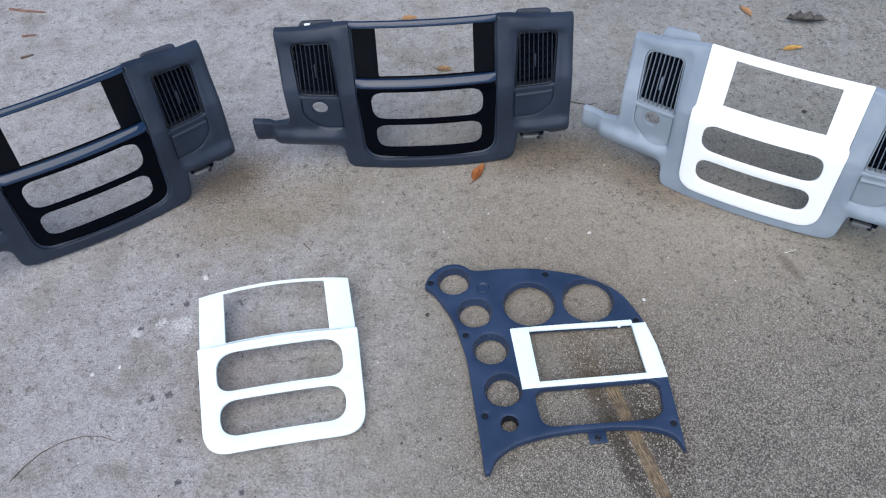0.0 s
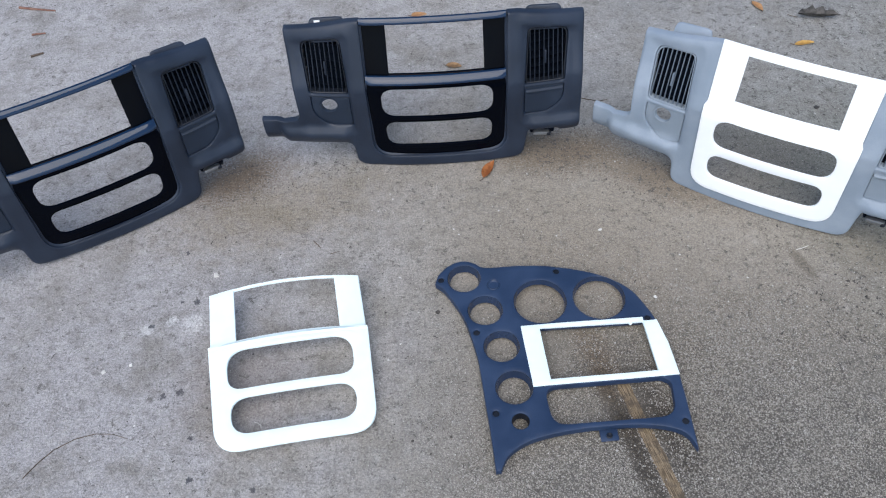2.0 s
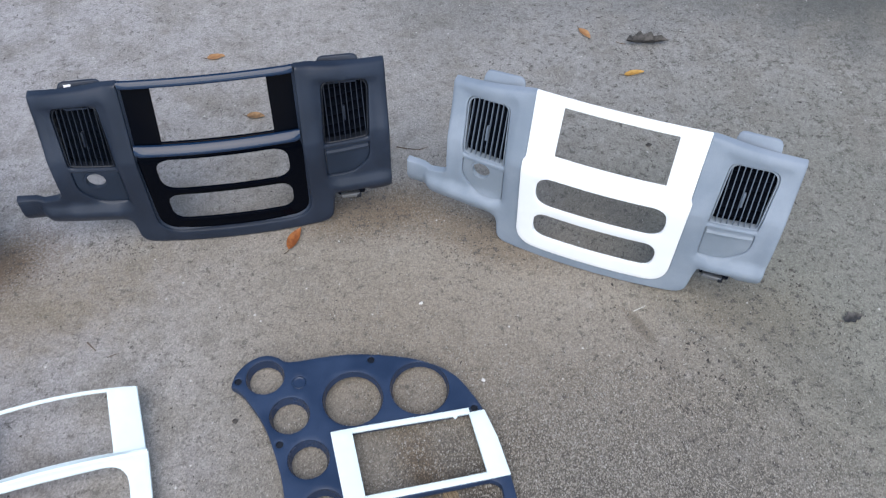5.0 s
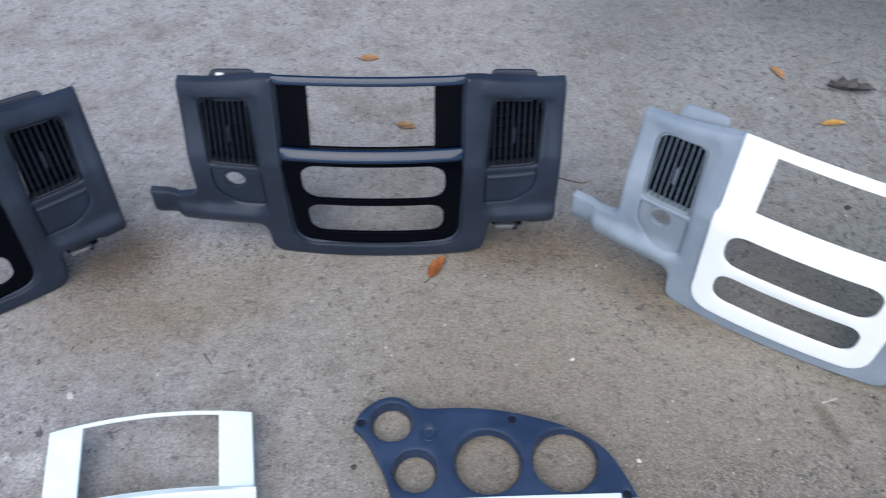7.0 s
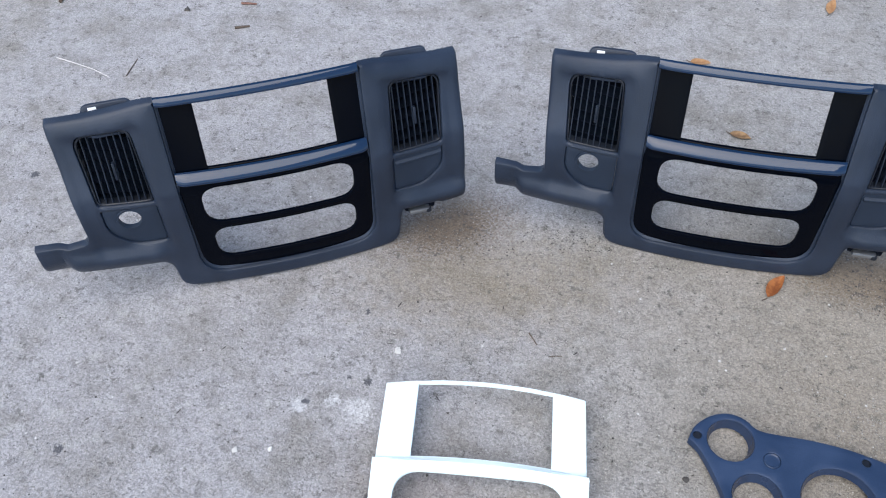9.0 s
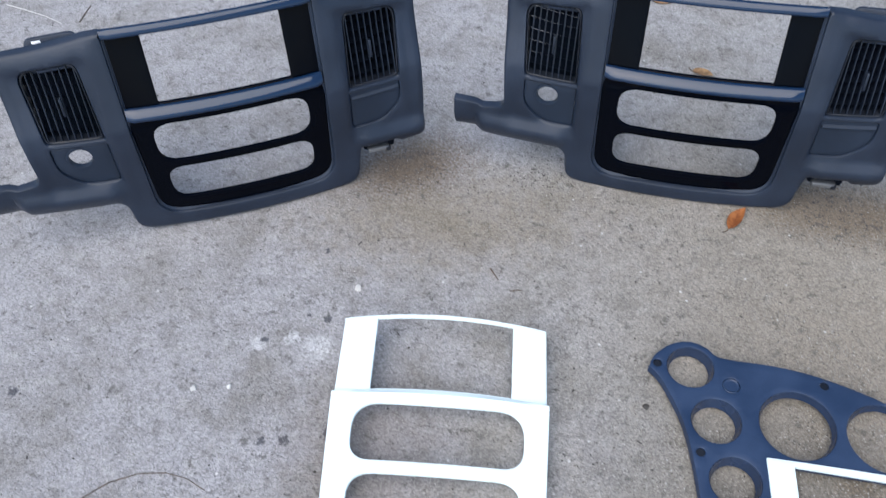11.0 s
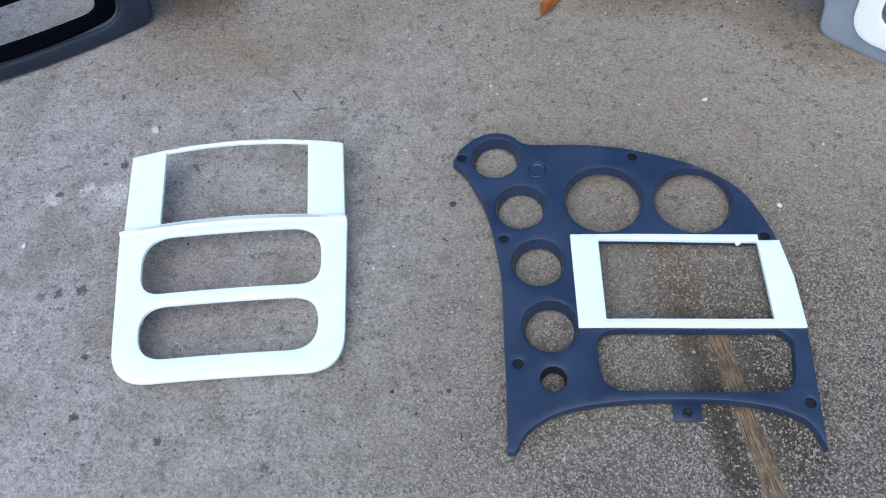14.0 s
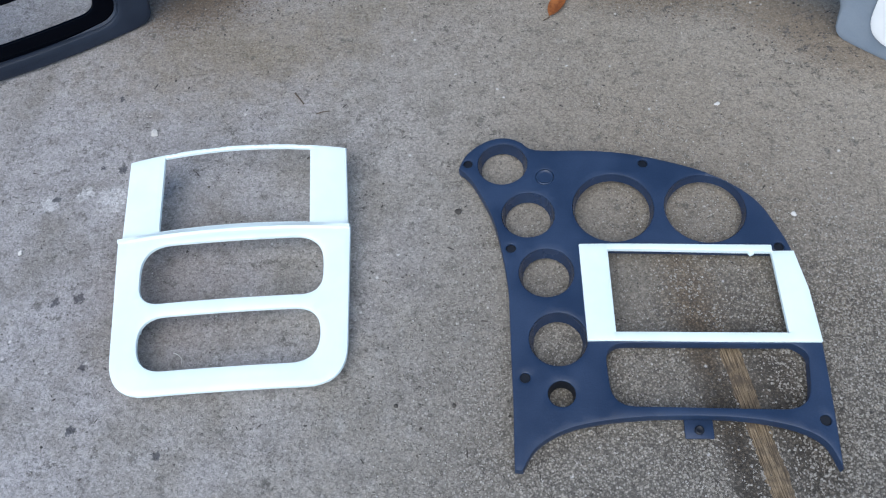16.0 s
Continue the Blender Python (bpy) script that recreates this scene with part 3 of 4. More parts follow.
    for s in (-1, 1):
        build_vent(s, bezel, slat_mat, rim_mat, low)
    socket = [circle(-0.2085, 0.152 - low * 0.6, 0.0152, 28)]
    lid = part("socket_panel", sheet(fillet(lid_line(-1, 0.0003, low), RADII_LID), socket, on_face(-0.0032), 0.006, 0.0014, 0.008), lid_mat, bezel, "panel with a round socket hole")
    part("socket_rim", sweep([[(-0.2085 + r * math.cos(t), depth(-0.2085, 0.152 - low * 0.6 + r * math.sin(t)) + y, 0.152 - low * 0.6 + r * math.sin(t)) for t in [math.tau * i / 28 for i in range(28)]]
                              for r, y in ((0.0188, 0.0036), (0.0182, 0.0018), (0.0156, 0.0018), (0.0148, 0.0062), (0.0175, 0.0062), (0.0188, 0.0036))], False), lid_mat, lid)
    blank = part("blank_panel", sheet(fillet(lid_line(1, 0.0003, low), RADII_LID), [], on_face(-0.0032), 0.006, 0.0014, 0.008), lid_mat, bezel, "blank cover panel with a raised top lip")
    lip = [[(x, depth(x, 0.1625 - low) + y, z - 0.003 - low) for y, z in ((0.0034, 0.1610), (-0.0002, 0.1632), (-0.0010, 0.1648), (-0.0006, 0.1664), (0.0036, 0.1684))] for x in [0.1705 + 0.0118 * i for i in range(7)]]
    part("lip", sweep(lip), lid_mat, blank)
    # tabs behind the upper edge, foot ribs behind and the latch under the pod
    for s in (-1, 1):
        x = 0.205 if s > 0 else -0.197
        y = depth(x, 0.275) + 0.030
        tab = sheet(fillet([(x - 0.036, 0.262), (x + 0.036, 0.262), (x + 0.033, 0.301), (x - 0.033, 0.301)], [0, 0, 0.012, 0.012]), [], lambda u, v, w, y0=y: (u, y0 + (v - 0.29) * 0.5 - w, v), 0.004, 0.001, 0.02)
        part("mounting_tab", tab, frame_mat, bezel)
        part("tab_bridge", block(0.05, 0.03, 0.004, (x, y - 0.010, 0.272), 0.001), frame_mat, bezel)
    if not white:
        part("sticker", block(0.011, 0.0016, 0.008, (-0.214, depth(-0.197, 0.275) + 0.0330, 0.2945), 0.0003, Matrix.Rotation(radians(-26), 4, "X")), STICKER, bezel, "small silver foil sticker")
    for x in (-0.15, 0.15):
        part("foot_rib", block(0.004, 0.055, 0.10, (x, 0.048, 0.051), 0.001), frame_mat, bezel)
    y = depth(0.208, 0.075)
    # solid near-black block standing in for the shade in the pod's opening
    part("pod_shade_block", block(0.048, 0.030, 0.022, (0.205, y + 0.024, 0.0660), 0.003), INNER, bezel)
    latch = part("pod_latch", block(0.034, 0.016, 0.009, (0.203, y + 0.008, 0.0600), 0.0035), ZINC, bezel, "dull metal latch clip")
    part("latch_pin", block(0.009, 0.018, 0.009, (0.217, y + 0.008, 0.0590), 0.003), BLACK, latch)
    return bezel


dark_label = "slate grey plastic dash bezel with gloss black centre standing on concrete"
centre = build_bezel(pose(0.0314, 1.3912, 0.0005, 2.8, -0.45, 1.65), dark_label, SLATE, SLATE_LID, PIANO, TRIM, SLAT, BLACK, False)
copy_thing(centre, pose(-0.5905, 1.220, 0.0020, 3.8, 0.85, 31.3))
build_bezel(pose(0.6315, 1.2400, -0.0010, 1.2, -1.1, -28.6), "pale grey plastic dash bezel with white centre plate standing on concrete", GREY, GREY_LID, WHITE_LIT, WHITE_LIT, PALE_SLAT, GREY_LID, True)


# ---- loose white centre plate lying on the slab ----
def build_loose_plate():
    at = (-0.2196, 0.9059)
    turn = pose(at[0], at[1], 0, 0, 0, 10.0)
    plate = thing("centre_plate", turn, "loose white-painted radio and control plate lying on concrete", "trim plate")

    def lie(u, v, w):
        z = 0.0345 + 0.098 * v - 0.034 * u + 0.006 * (1 - (u / 0.135) ** 2) - 0.004
        return u, v, z + w + 0.0035 * smooth(0.0435, 0.0395, v)

    arc = [(0.132 - 0.0132 * i, 0.1465 + 0.0100 * (1 - ((0.132 - 0.0132 * i) / 0.132) ** 2)) for i in range(21)]
    corners = [(-0.1300, -0.150), (0.1300, -0.150), (0.1362, 0.0385), (0.1330, 0.0430)] + arc + [(-0.1330, 0.0430), (-0.1362, 0.0385)]
    outer = fillet(corners, [0.046, 0.046] + [0] * (len(corners) - 2), 9)
    low = lambda u: 0.0450 + 0.0055 * (1 - (u / 0.132) ** 2)
    radio = [(-0.0885, low(0.0885)), *[(u, low(u)) for u in (-0.06, -0.03, 0, 0.03, 0.06)], (0.0885, low(0.0885)),
             *[(u, 0.1420 + 0.0100 * (1 - (u / 0.132) ** 2)) for u in (0.0885, 0.06, 0.03, 0, -0.03, -0.06, -0.0885)]]
    slot_a = fillet([(-0.1045, -0.0445), (0.1045, -0.0445), (0.1060, 0.0280), (-0.1060, 0.0280)], [0.026, 0.026, 0.042, 0.042], 9)
    slot_b = fillet([(-0.1005, -0.1235), (0.1005, -0.1235), (0.1030, -0.0600), (-0.1030, -0.0600)], [0.036, 0.036, 0.030, 0.030], 9)
    part("face", sheet(outer, [radio, slot_a, slot_b], lie, 0.0045, 0.0014, 0.008), WHITE, plate)
    ridge = []
    for i in range(29):
        u = 0.1355 * (2 * i / 28 - 1)
        v0 = 0.0370 + 0.0055 * (1 - (u / 0.132) ** 2)
        ridge.append([lie(u, v0 + a, b) for a, b in ((-0.003, -0.002), (-0.001, 0.0026), (0.0025, 0.0030), (0.0055, 0.0010), (0.0060, -0.002))])
    part("ridge", sweep(ridge), WHITE, plate)
    for u, v in ((-0.11, 0.125), (0.11, 0.125), (-0.115, -0.06), (0.115, -0.06), (-0.07, -0.132), (0.07, -0.132)):
        z = lie(u, v, -0.004)[2]
        part("mounting_post", block(0.008, 0.008, z, (u, v, z / 2), 0.001), WHITE, plate)


build_loose_plate()


# ---- navy gauge surround lying on the slab ----
def build_gauge_panel():
    top = 0.0175
    panel = thing("gauge_bezel", pose(0.26, 0.92, 0), "navy blue plastic gauge bezel with white radio frame lying on concrete", "gauge bezel")
    lie = lambda u, v, w: (u, v, top + w + 0.004 * math.exp(-((u + 0.05) / 0.12) ** 2))
    tip_l, tip_r = (-0.140, -0.215), (0.1752, -0.182)
    outer = spline([(-0.2375, 0.1465), (-0.232, 0.165), (-0.217, 0.183), (-0.199, 0.1935), (-0.182, 0.1955), (-0.166, 0.190), (-0.146, 0.179), (-0.082, 0.181), (-0.022, 0.177), (0.055, 0.159), (0.105, 0.129),
                    (0.131, 0.090), (0.1455, 0.057), (0.159, 0.010), (0.167, -0.049), (0.172, -0.118), tip_r])
    outer += spline([tip_r, (0.164, -0.159), (0.146, -0.1475), (0.115, -0.141), (0.064, -0.140), (-0.017, -0.149), (-0.082, -0.165), (-0.118, -0.188), (-0.132, -0.215)])[1:]
    outer += spline([tip_l, (-0.147, -0.147), (-0.153, -0.099), (-0.159, -0.049), (-0.166, -0.001), (-0.187, 0.072), (-0.218, 0.128), (-0.2375, 0.1465)])[:-1]
    rounds = [(-0.1852, 0.1565, 0.0300), (-0.149, 0.0855, 0.0308), (-0.123, 0.0102, 0.0308), (-0.1052, -0.0698, 0.0312), (-0.098, -0.1315, 0.0142), (-0.052, 0.1015, 0.0465), (0.052, 0.1088, 0.0460)]
    screws = [(-0.227, 0.154), (-0.019, 0.166), (-0.165, 0.039), (-0.137, -0.117), (0.131, 0.064), (0.163, -0.134)]
    window = fillet([(-0.061, 0.046), (-0.0475, -0.060), (0.139, -0.044), (0.128, 0.059)], 0.002, 3)
    slot = fillet([(-0.057, -0.071), (-0.046, -0.140), (0.151, -0.124), (0.152, -0.062), (0.137, -0.0535)], [0.022, 0.026, 0.030, 0.03, 0.012], 8)
    holes = [circle(*r) for r in rounds] + [circle(x, y, 0.0056, 14) for x, y in screws] + [circle(-0.133, 0.140, 0.0108, 28), window, slot]
    part("face", sheet(outer, holes, lie, 0.013, 0.0013, 0.008), NAVY, panel)
    for x, y, r in rounds:
        foot, low = (0.925, -0.0105) if r > 0.04 else (0.85, -0.0150)
        prof = ((r + 0.0012, -0.0045), (r - 0.0002, -0.0014), (r - 0.0009, low * 0.42), (r * foot, low), (r * foot + 0.001, low - 0.0012), (r + 0.0022, -0.0165), (r + 0.0012, -0.0045))
        part("gauge_cone", sweep([[(x + q * math.cos(t), y + q * math.sin(t), lie(x, y, h)[2]) for t in [math.tau * i / 48 for i in range(48)]] for q, h in prof], False), BLACK if r < 0.02 else NAVY_CONE, panel, "bevelled round gauge opening")
    x, y = -0.133, 0.140
    part("dimple", sweep([[(x + q * math.cos(t), y + q * math.sin(t), lie(x, y, h)[2]) for t in [math.tau * i / 28 for i in range(28)]] for q, h in ((0.0106, -0.006), (0.0106, -0.0010), (0.0098, -0.0004), (0.0088, -0.0012), (0.006, -0.0014), (0.001, -0.0014))]), NAVY, panel)
    for x, y in screws:
        part("screw_sleeve", sweep([[(x + q * math.cos(t), y + q * math.sin(t), lie(x, y, h)[2]) for t in [math.tau * i / 16 for i in range(16)]] for q, h in ((0.0062, -0.003), (0.0054, -0.002), (0.0050, -0.0125), (0.0015, -0.0128), (0.0015, -0.0135), (0.0062, -0.0135))]), BLACK, panel)
    frame_out = [(-0.0892, 0.0478), (-0.0742, -0.0705), (0.1672, -0.0495), (0.158, 0.012), (0.1455, 0.0585), (0.1225, 0.0562), (0.1222, 0.0642)]
    opening = [(-0.0568, 0.0432), (-0.0448, -0.0578), (0.1334, -0.0420), (0.1212, 0.0550)]
    part("radio_frame", sheet(fillet(frame_out, 0.001, 3), [opening], lambda u, v, w: (u, v, lie(u, v, 0.0030)[2] + w), 0.0055, 0.0010, 0.01), WHITE, panel, "white-painted radio frame")
    part("nub", block(0.006, 0.005, 0.004, (0.100, 0.0520, lie(0.098, 0.05, 0.0)[2]), 0.0012, Matrix.Rotation(radians(35), 4, "Z")), WHITE, panel, "small white moulding nub")
    tab = part("mounting_tab", block(0.029, 0.020, 0.003, (0.0415, -0.1515, 0.006), 0.0012, Matrix.Rotation(radians(5), 4, "Z")), NAVY, panel)
    part("tab_screw", sweep([[(0.0415 + q * math.cos(t), -0.153 + q * math.sin(t), h) for t in [math.tau * i / 16 for i in range(16)]] for q, h in ((0.0048, 0.0065), (0.0048, 0.0095), (0.0036, 0.0105), (0.001, 0.0098))]), BLACK, tab)
    for x, y in ((-0.14, -0.19), (0.17, -0.15), (-0.22, 0.15), (0.1, 0.13)):
        z = lie(x, y, -0.009)[2]
        part("foot", block(0.005, 0.005, z, (x, y, z / 2), 0.0005), NAVY, panel)


build_gauge_panel()


# ---- litter on the slab ----
def build_leaf(at, turn, length, width, mat, label, curl=0.25, lobes=0):
    n, verts, faces = 12, [], []
    for i in range(n + 1):
        t = i / n
        half = width / 2 * math.sin(math.pi * t ** 0.8) ** 0.8 * (1 + (0.28 * math.sin(lobes * math.tau * t) if lobes else 0)) + 0.0004
        for j in range(5):
            s = j / 2 - 1
            z = 0.0025 + curl * length * (0.10 * (2 * t - 1) ** 2 + 0.35 * abs(s) ** 1.5 * half / width) + 0.0012 * noise.noise((t * 3, s, at[0] * 9))
            verts.append((length * (t - 0.5), s * half + 0.06 * length * math.sin(t * 2.4), max(0.0008, z)))
    top = len(verts)
    verts += [(x, y, z - 0.0007) for x, y, z in verts]
    k = 5
    for i in range(n):
        for j in range(4):
            q = (i * k + j, i * k + j + 1, (i + 1) * k + j + 1, (i + 1) * k + j)
            faces += [q, tuple(top + a for a in reversed(q))]
    rim = [i * k for i in range(n + 1)] + [n * k + j for j in range(1, k)] + [i * k + 4 for i in range(n - 1, -1, -1)] + [3, 2, 1]
    faces += [(b, a, a + top, b + top) for a, b in zip(rim, rim[1:] + rim[:1])]
    leaf = thing("fallen_leaf", pose(at[0], at[1], 0, 0, 0, turn), label, "leaf", "fallen leaves")
    part("blade", (verts, faces), mat, leaf)
    stalk = [[(-length * (0.5 + 0.22 * t) + 0.0007 * math.cos(a), 0.06 * length * t * t + 0.0007 * math.sin(a), 0.0020 + 0.0007 * math.sin(a) + 0.002 * t) for a in (0, 2.1, 4.2)] for t in (0, 0.5, 1)]
    part("stalk", sweep(stalk), TWIG, leaf)


build_leaf((0.128, 1.362), 62, 0.052, 0.019, LEAF_RUST, "curled rust-orange fallen leaf on concrete", 0.45)
build_leaf((0.058, 1.690), -12, 0.036, 0.016, LEAF_BROWN, "tan curled fallen leaf on concrete", 0.4)
build_leaf((0.853, 1.731), 4, 0.045, 0.014, LEAF_GOLD, "narrow golden fallen leaf on concrete")
build_leaf((-0.026, 1.884), 4, 0.038, 0.018, LEAF_TAN, "small tan oval fallen leaf on concrete")
build_leaf((0.778, 1.874), -68, 0.040, 0.016, LEAF_TAN, "tan curled fallen leaf on concrete", 0.4)
build_leaf((0.217, 2.132), 75, 0.055, 0.018, LEAF_TAN, "long tan fallen leaf on concrete", 0.3)
build_leaf((0.907, 1.823), -8, 0.095, 0.026, LEAF_DARK, "dark shrivelled dead leaf on concrete", 1.0, 4)

build_leaf((1.053, 1.078), 8, 0.036, 0.018, LEAF_DARK, "blackened leaf scrap on concrete", 0.5, 3)


def build_twig(points, r, mat, label, z=0.0):
    rings = []
    for i, (x, y) in enumerate(points):
        a, b = points[max(0, i - 1)], points[min(len(points) - 1, i + 1)]
        d = Vector((b[0] - a[0], b[1] - a[1])).normalized()
        q = r * (1 - 0.5 * i / len(points))
        rings.append([(x - d.y * q * math.cos(t), y + d.x * q * math.cos(t), z + q + q * math.sin(t)) for t in (0, 1.05, 2.1, 3.14, 4.2, 5.2)])
    tagged(part("twig", sweep(rings), mat), label, "twig", "twigs and stems")


build_twig([(-0.632, 0.712), (-0.616, 0.737), (-0.596, 0.760), (-0.566, 0.779), (-0.534, 0.788), (-0.505, 0.787), (-0.478, 0.778)], 0.0009, TWIG, "thin bent dry stem lying on concrete")
build_twig([(-1.035, 1.969), (-1.00, 1.962), (-0.97, 1.957), (-0.938, 1.952)], 0.0032, TWIG_RED, "short reddish twig on concrete")
build_twig([(-0.945, 1.772), (-0.930, 1.780), (-0.918, 1.786)], 0.0030, TWIG, "short dark twig on concrete")
build_twig([(-1.345, 1.768), (-1.356, 1.800), (-1.362, 1.830), (-1.372, 1.862)], 0.0042, TWIG, "thick dark twig on concrete")
build_twig([(-1.270, 1.845), (-1.276, 1.880), (-1.283, 1.925), (-1.284, 1.970), (-1.272, 2.02)], 0.0020, TWIG, "thin curved dark twig on concrete")
build_twig([(-1.085, 1.580), (-1.088, 1.605), (-1.090, 1.632)], 0.0012, TWIG, "thin straight twig on concrete")
build_twig([(-0.968, 1.856), (-0.950, 1.860), (-0.936, 1.862)], 0.0028, TWIG_RED, "short reddish twig on concrete")
build_twig([(-1.250, 1.598), (-1.21, 1.592), (-1.16, 1.583), (-1.115, 1.568)], 0.0010, CHIP, "long pale straw stem on concrete")
build_twig([(0.330, 1.573), (0.350, 1.566), (0.372, 1.560), (0.39, 1.566)], 0.0012, TWIG, "thin dark twig on concrete")
build_twig([(-0.213, 1.187), (-0.205, 1.178), (-0.198, 1.170)], 0.0013, TWIG, "tiny dark twig on concrete")
build_twig([(-0.178, 1.154), (-0.169, 1.158), (-0.160, 1.160)], 0.0008, TWIG, "tiny dark twig on concrete")
build_twig([(-0.274, 0.805), (-0.267, 0.803), (-0.262, 0.799), (-0.260, 0.792)], 0.0005, CHIP, "tiny curled pale fibre on concrete")
build_twig([(0.688, 1.139), (0.700, 1.143), (0.712, 1.148)], 0.0008, CHIP, "thin pale straw stem on concrete")


def build_wood():
    """A worn strip of timber left in a joint, its edges splintered."""
    a, b = Vector((0.330, 0.878)), Vector((0.409, 0.620))
    d = (b - a).normalized()
    side = Vector((-d.y, d.x))
    rings = []
    for i in range(90):
        t = i / 89
        c = a + (b - a) * t
        grow = smooth(-0.02, 0.10, t)
        lo = -(0.0105 + 0.0022 * noise.noise((t * 9, 0, 0)) + 0.0022 * noise.noise((t * 90, 2, 0))) * grow
        hi = (0.0115 + 0.0022 * noise.noise((t * 8, 5, 0)) + 0.0022 * noise.noise((t * 95, 9, 0))) * grow
        ring = [(*(c + side * lo), -0.002)]
        for k in range(9):
            u = k / 8
            h = 0.0002 + (0.0007 + 0.0007 * noise.noise((t * 12, u * 9, 4)) + 0.0008 * noise.noise((t * 5, u * 22, 1))) * math.sin(math.pi * (0.12 + 0.76 * u))
            ring.append((*(c + side * (lo + (hi - lo) * u)), max(0.0002, h)))
        ring.append((*(c + side * hi), -0.002))
        rings.append(ring)
    tagged(part("wood_strip", sweep(rings), WOOD), "weathered brown wood strip set into the concrete", "wood strip")


build_wood()


def build_stone(x, y, r, mat, label):
    bm = bmesh.new()
    bmesh.ops.create_icosphere(bm, subdivisions=2, radius=r)
    for v in bm.verts:
        v.co *= 1 + 0.9 * noise.noise(v.co * 210 + Vector((x * 50, y * 50, 0)))
        v.co.z *= 0.45
    bmesh.ops.translate(bm, vec=(x, y, r * 0.32), verts=bm.verts)
    tagged(part("stone_chip", bm, mat), label, "stone", "stone chips")


for x, y, r in ((-0.505, 0.918, 0.0036), (-0.550, 0.904, 0.0040), (-0.389, 1.108, 0.0046), (0.334, 1.199, 0.0034), (0.415, 1.04, 0.0028)):
    build_stone(x, y, r, CHIP, "small pale stone chip on concrete")
for x, y, r in ((0.0265, 1.016, 0.0040), (0.824, 1.521, 0.0050), (0.972, 1.456, 0.0055), (-1.071, 1.81, 0.0060), (-0.012, 0.766, 0.0020), (0.050, 0.772, 0.0022)):
    build_stone(x, y, r, GRIT, "small dark pebble on concrete")


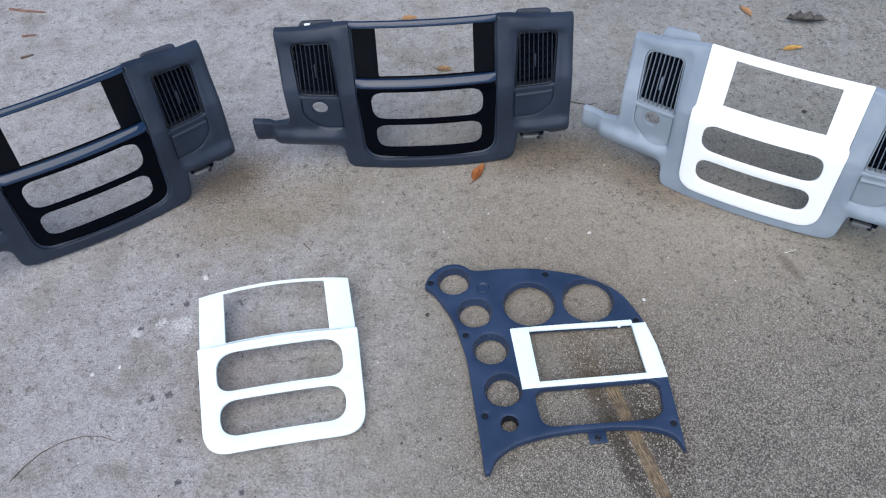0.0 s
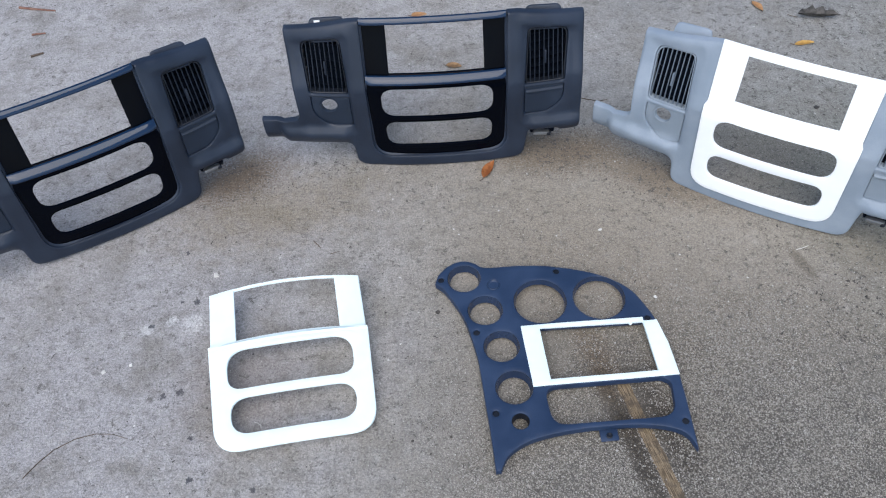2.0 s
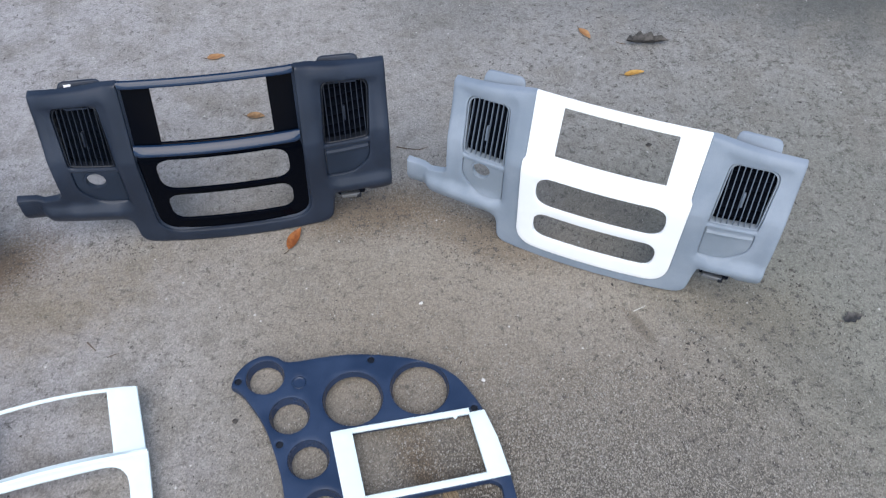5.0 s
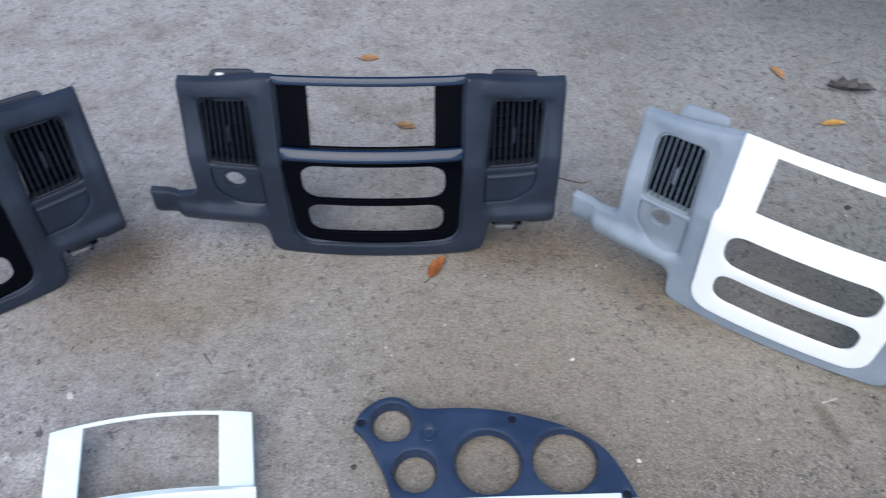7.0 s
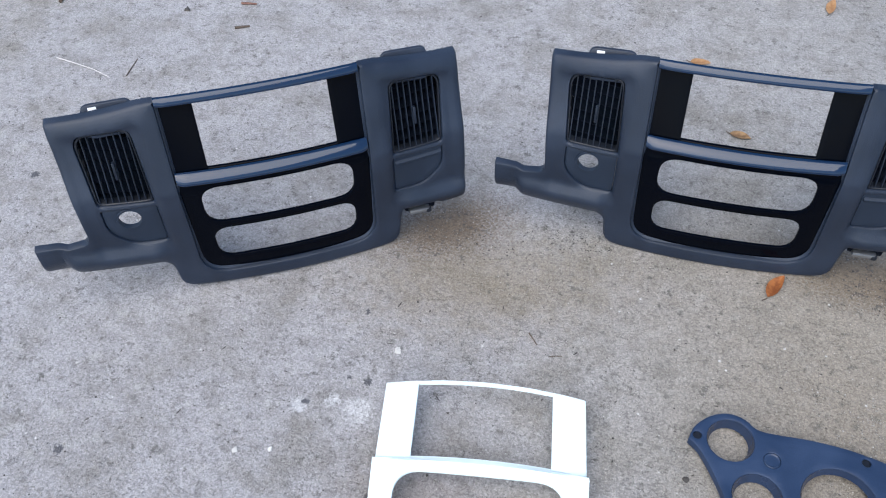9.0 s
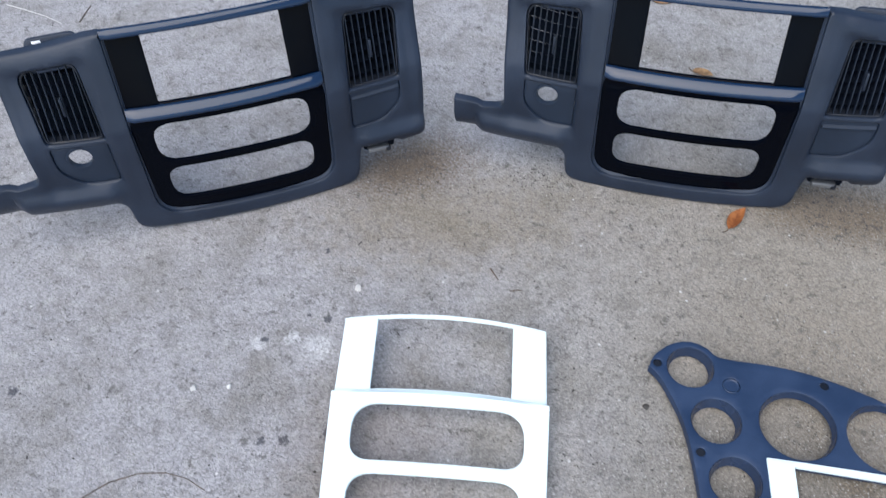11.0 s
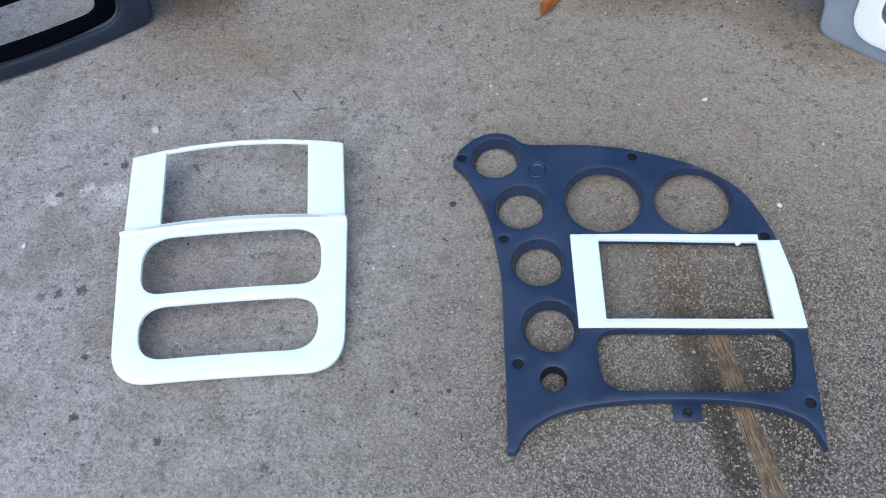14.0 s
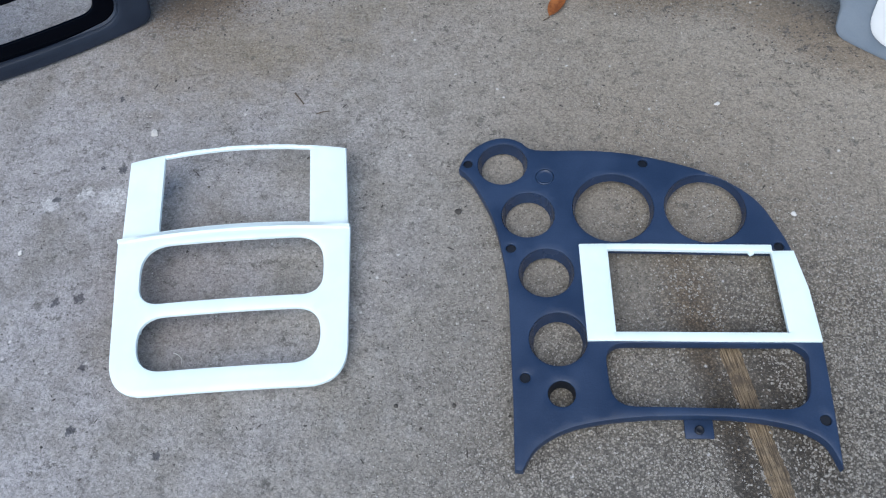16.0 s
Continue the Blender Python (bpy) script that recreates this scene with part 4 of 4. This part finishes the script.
def build_grit():
    """Loose specks of grit, seeded by chance over the slab."""
    rnd = random.Random(5)
    verts, faces = [], []
    for i in range(3000):
        x, y = rnd.uniform(-1.3, 1.5), rnd.uniform(0.5, 2.5)
        if i % 3 == 0:
            cx, cy, spread = rnd.choice(((0.26, 1.39, 0.07), (-0.33, 1.35, 0.06), (0.46, 1.33, 0.06), (0.88, 1.12, 0.07), (0.46, 0.74, 0.08), (0.90, 0.92, 0.12), (1.05, 1.35, 0.15), (1.30, 1.75, 0.22), (1.00, 1.05, 0.15)))
            x, y = rnd.gauss(cx, spread), rnd.gauss(cy, spread * 0.6)
        r = 0.0007 + 0.0022 * rnd.random() ** 3.5
        k = len(verts)
        t = rnd.random() * 6.28
        s = rnd.uniform(0.5, 1.0)
        for a in range(5):
            q = t + a * 1.2566
            verts.append((x + r * math.cos(q) * rnd.uniform(0.7, 1.2), y + r * s * math.sin(q) * rnd.uniform(0.7, 1.2), -0.0003))
        verts.append((x, y, r * 0.7))
        faces += [(k + a, k + (a + 1) % 5, k + 5) for a in range(5)]
    for i in range(800):
        x, y = rnd.uniform(-1.3, 1.5), rnd.uniform(0.55, 2.5)
        a, r, w = rnd.random() * 6.28, 0.0015 + 0.0045 * rnd.random() ** 2.5, rnd.uniform(0.0005, 0.0012)
        ux, uy, k = math.cos(a), math.sin(a), len(verts)
        for s, q in ((-1, 0), (-0.4, 1), (0.5, 0.8), (1, 0), (0.4, -0.9), (-0.5, -0.7)):
            verts.append((x + ux * r * s - uy * w * q, y + uy * r * s + ux * w * q, 0.0001))
        verts.append((x, y, 0.0009))
        faces += [(k + a2, k + (a2 + 1) % 6, k + 6) for a2 in range(6)]
    lines = ((0.755, 1.10, 0.83, 0.93), (0.70, 1.06, 0.74, 0.88), (0.84, 1.06, 0.91, 0.88), (0.98, 1.20, 1.02, 0.98))
    for i in range(2200):
        if i % 5 == 0:
            ax, ay, bx, by = rnd.choice(lines)
            t = rnd.random()
            x, y = ax + (bx - ax) * t + rnd.gauss(0, 0.010), ay + (by - ay) * t + rnd.gauss(0, 0.010)
        elif i % 5 < 3:
            cx, cy, spread = rnd.choice(((0.27, 1.40, 0.055), (-0.35, 1.35, 0.05), (-0.19, 1.375, 0.035), (0.44, 1.30, 0.05), (0.90, 1.10, 0.07), (0.96, 1.13, 0.06)))
            x, y = rnd.gauss(cx, spread), rnd.gauss(cy, spread * 0.5)
        else:
            x, y = 0.55 + 1.05 * rnd.random() ** 0.7, rnd.uniform(0.72, 2.3)
        r, a, k = (0.0007 + 0.0032 * rnd.random() ** 3.2) * (0.65 if i % 5 in (1, 2) else 1.0), rnd.random() * 6.28, len(verts)
        for j in range(7):
            q = j * 0.8976 + rnd.uniform(-0.3, 0.3)
            u, v = r * math.cos(q) * rnd.uniform(0.4, 1.6), r * 0.5 * math.sin(q) * rnd.uniform(0.3, 1.7)
            verts.append((x + u * math.cos(a) - v * math.sin(a), y + u * math.sin(a) + v * math.cos(a), 0.0001))
        verts.append((x, y, 0.0004 + r * 0.22))
        faces += [(k + j, k + (j + 1) % 7, k + 7) for j in range(7)]
    tagged(part("grit", (verts, faces), GRIT), "scattered dark grit and leaf crumbs on concrete", "grit", kind="stuff")


build_grit()


def build_aggregate():
    """Grains of sand and stone standing proud where the paste has worn away."""
    rnd = random.Random(11)
    verts, faces = [], []

    def grain(x, y, r):
        k, t = len(verts), rnd.random() * 6.28
        sx, h = rnd.uniform(0.6, 1.0), r * rnd.uniform(0.30, 0.75)
        dx, dy = rnd.uniform(-0.2, 0.2) * r, rnd.uniform(-0.2, 0.2) * r
        ring = []
        for a in range(5):
            q = t + a * 1.2566 + rnd.uniform(-0.35, 0.35)
            u, v = r * math.cos(q), r * sx * math.sin(q)
            ring.append((u * math.cos(t) - v * math.sin(t), u * math.sin(t) + v * math.cos(t)))
        verts.extend((x + u, y + v, -0.0003) for u, v in ring)
        verts.extend((x + dx + 0.62 * u, y + dy + 0.62 * v, h * rnd.uniform(0.7, 1.1)) for u, v in ring)
        faces.extend((k + a, k + (a + 1) % 5, k + 5 + (a + 1) % 5, k + 5 + a) for a in range(5))
        faces.append((k + 5, k + 6, k + 7, k + 8, k + 9))

    for _ in range(105000):
        x, y = rnd.uniform(-0.05, 1.05), rnd.uniform(0.50, 1.20)
        far = math.hypot((x - 0.46) / 0.50, (y - 0.70) / 0.40) + 0.5 * noise.noise((x * 6, y * 6, 1)) + 0.35 * noise.noise((x * 25, y * 25, 4))
        along = (x - 0.330) * 0.956 + (y - 0.878) * 0.293
        dirt = 0.75 if 0.01 < abs(along + 0.004) < 0.040 and y < 0.90 else 0.0
        if rnd.random() < 1.2 - far - dirt and not (abs(along) < 0.010 and y < 0.88):
            grain(x, y, 0.0008 + 0.0013 * rnd.random() ** 1.5)
    for _ in range(9000):
        grain(rnd.uniform(-0.9, 1.2), rnd.uniform(0.50, 1.60), 0.0005 + 0.0011 * rnd.random() ** 2.5)
    tagged(part("exposed_aggregate", (verts, faces), AGGREGATE), "exposed sand and stone grains on worn concrete", "gravel", kind="stuff")


build_aggregate()
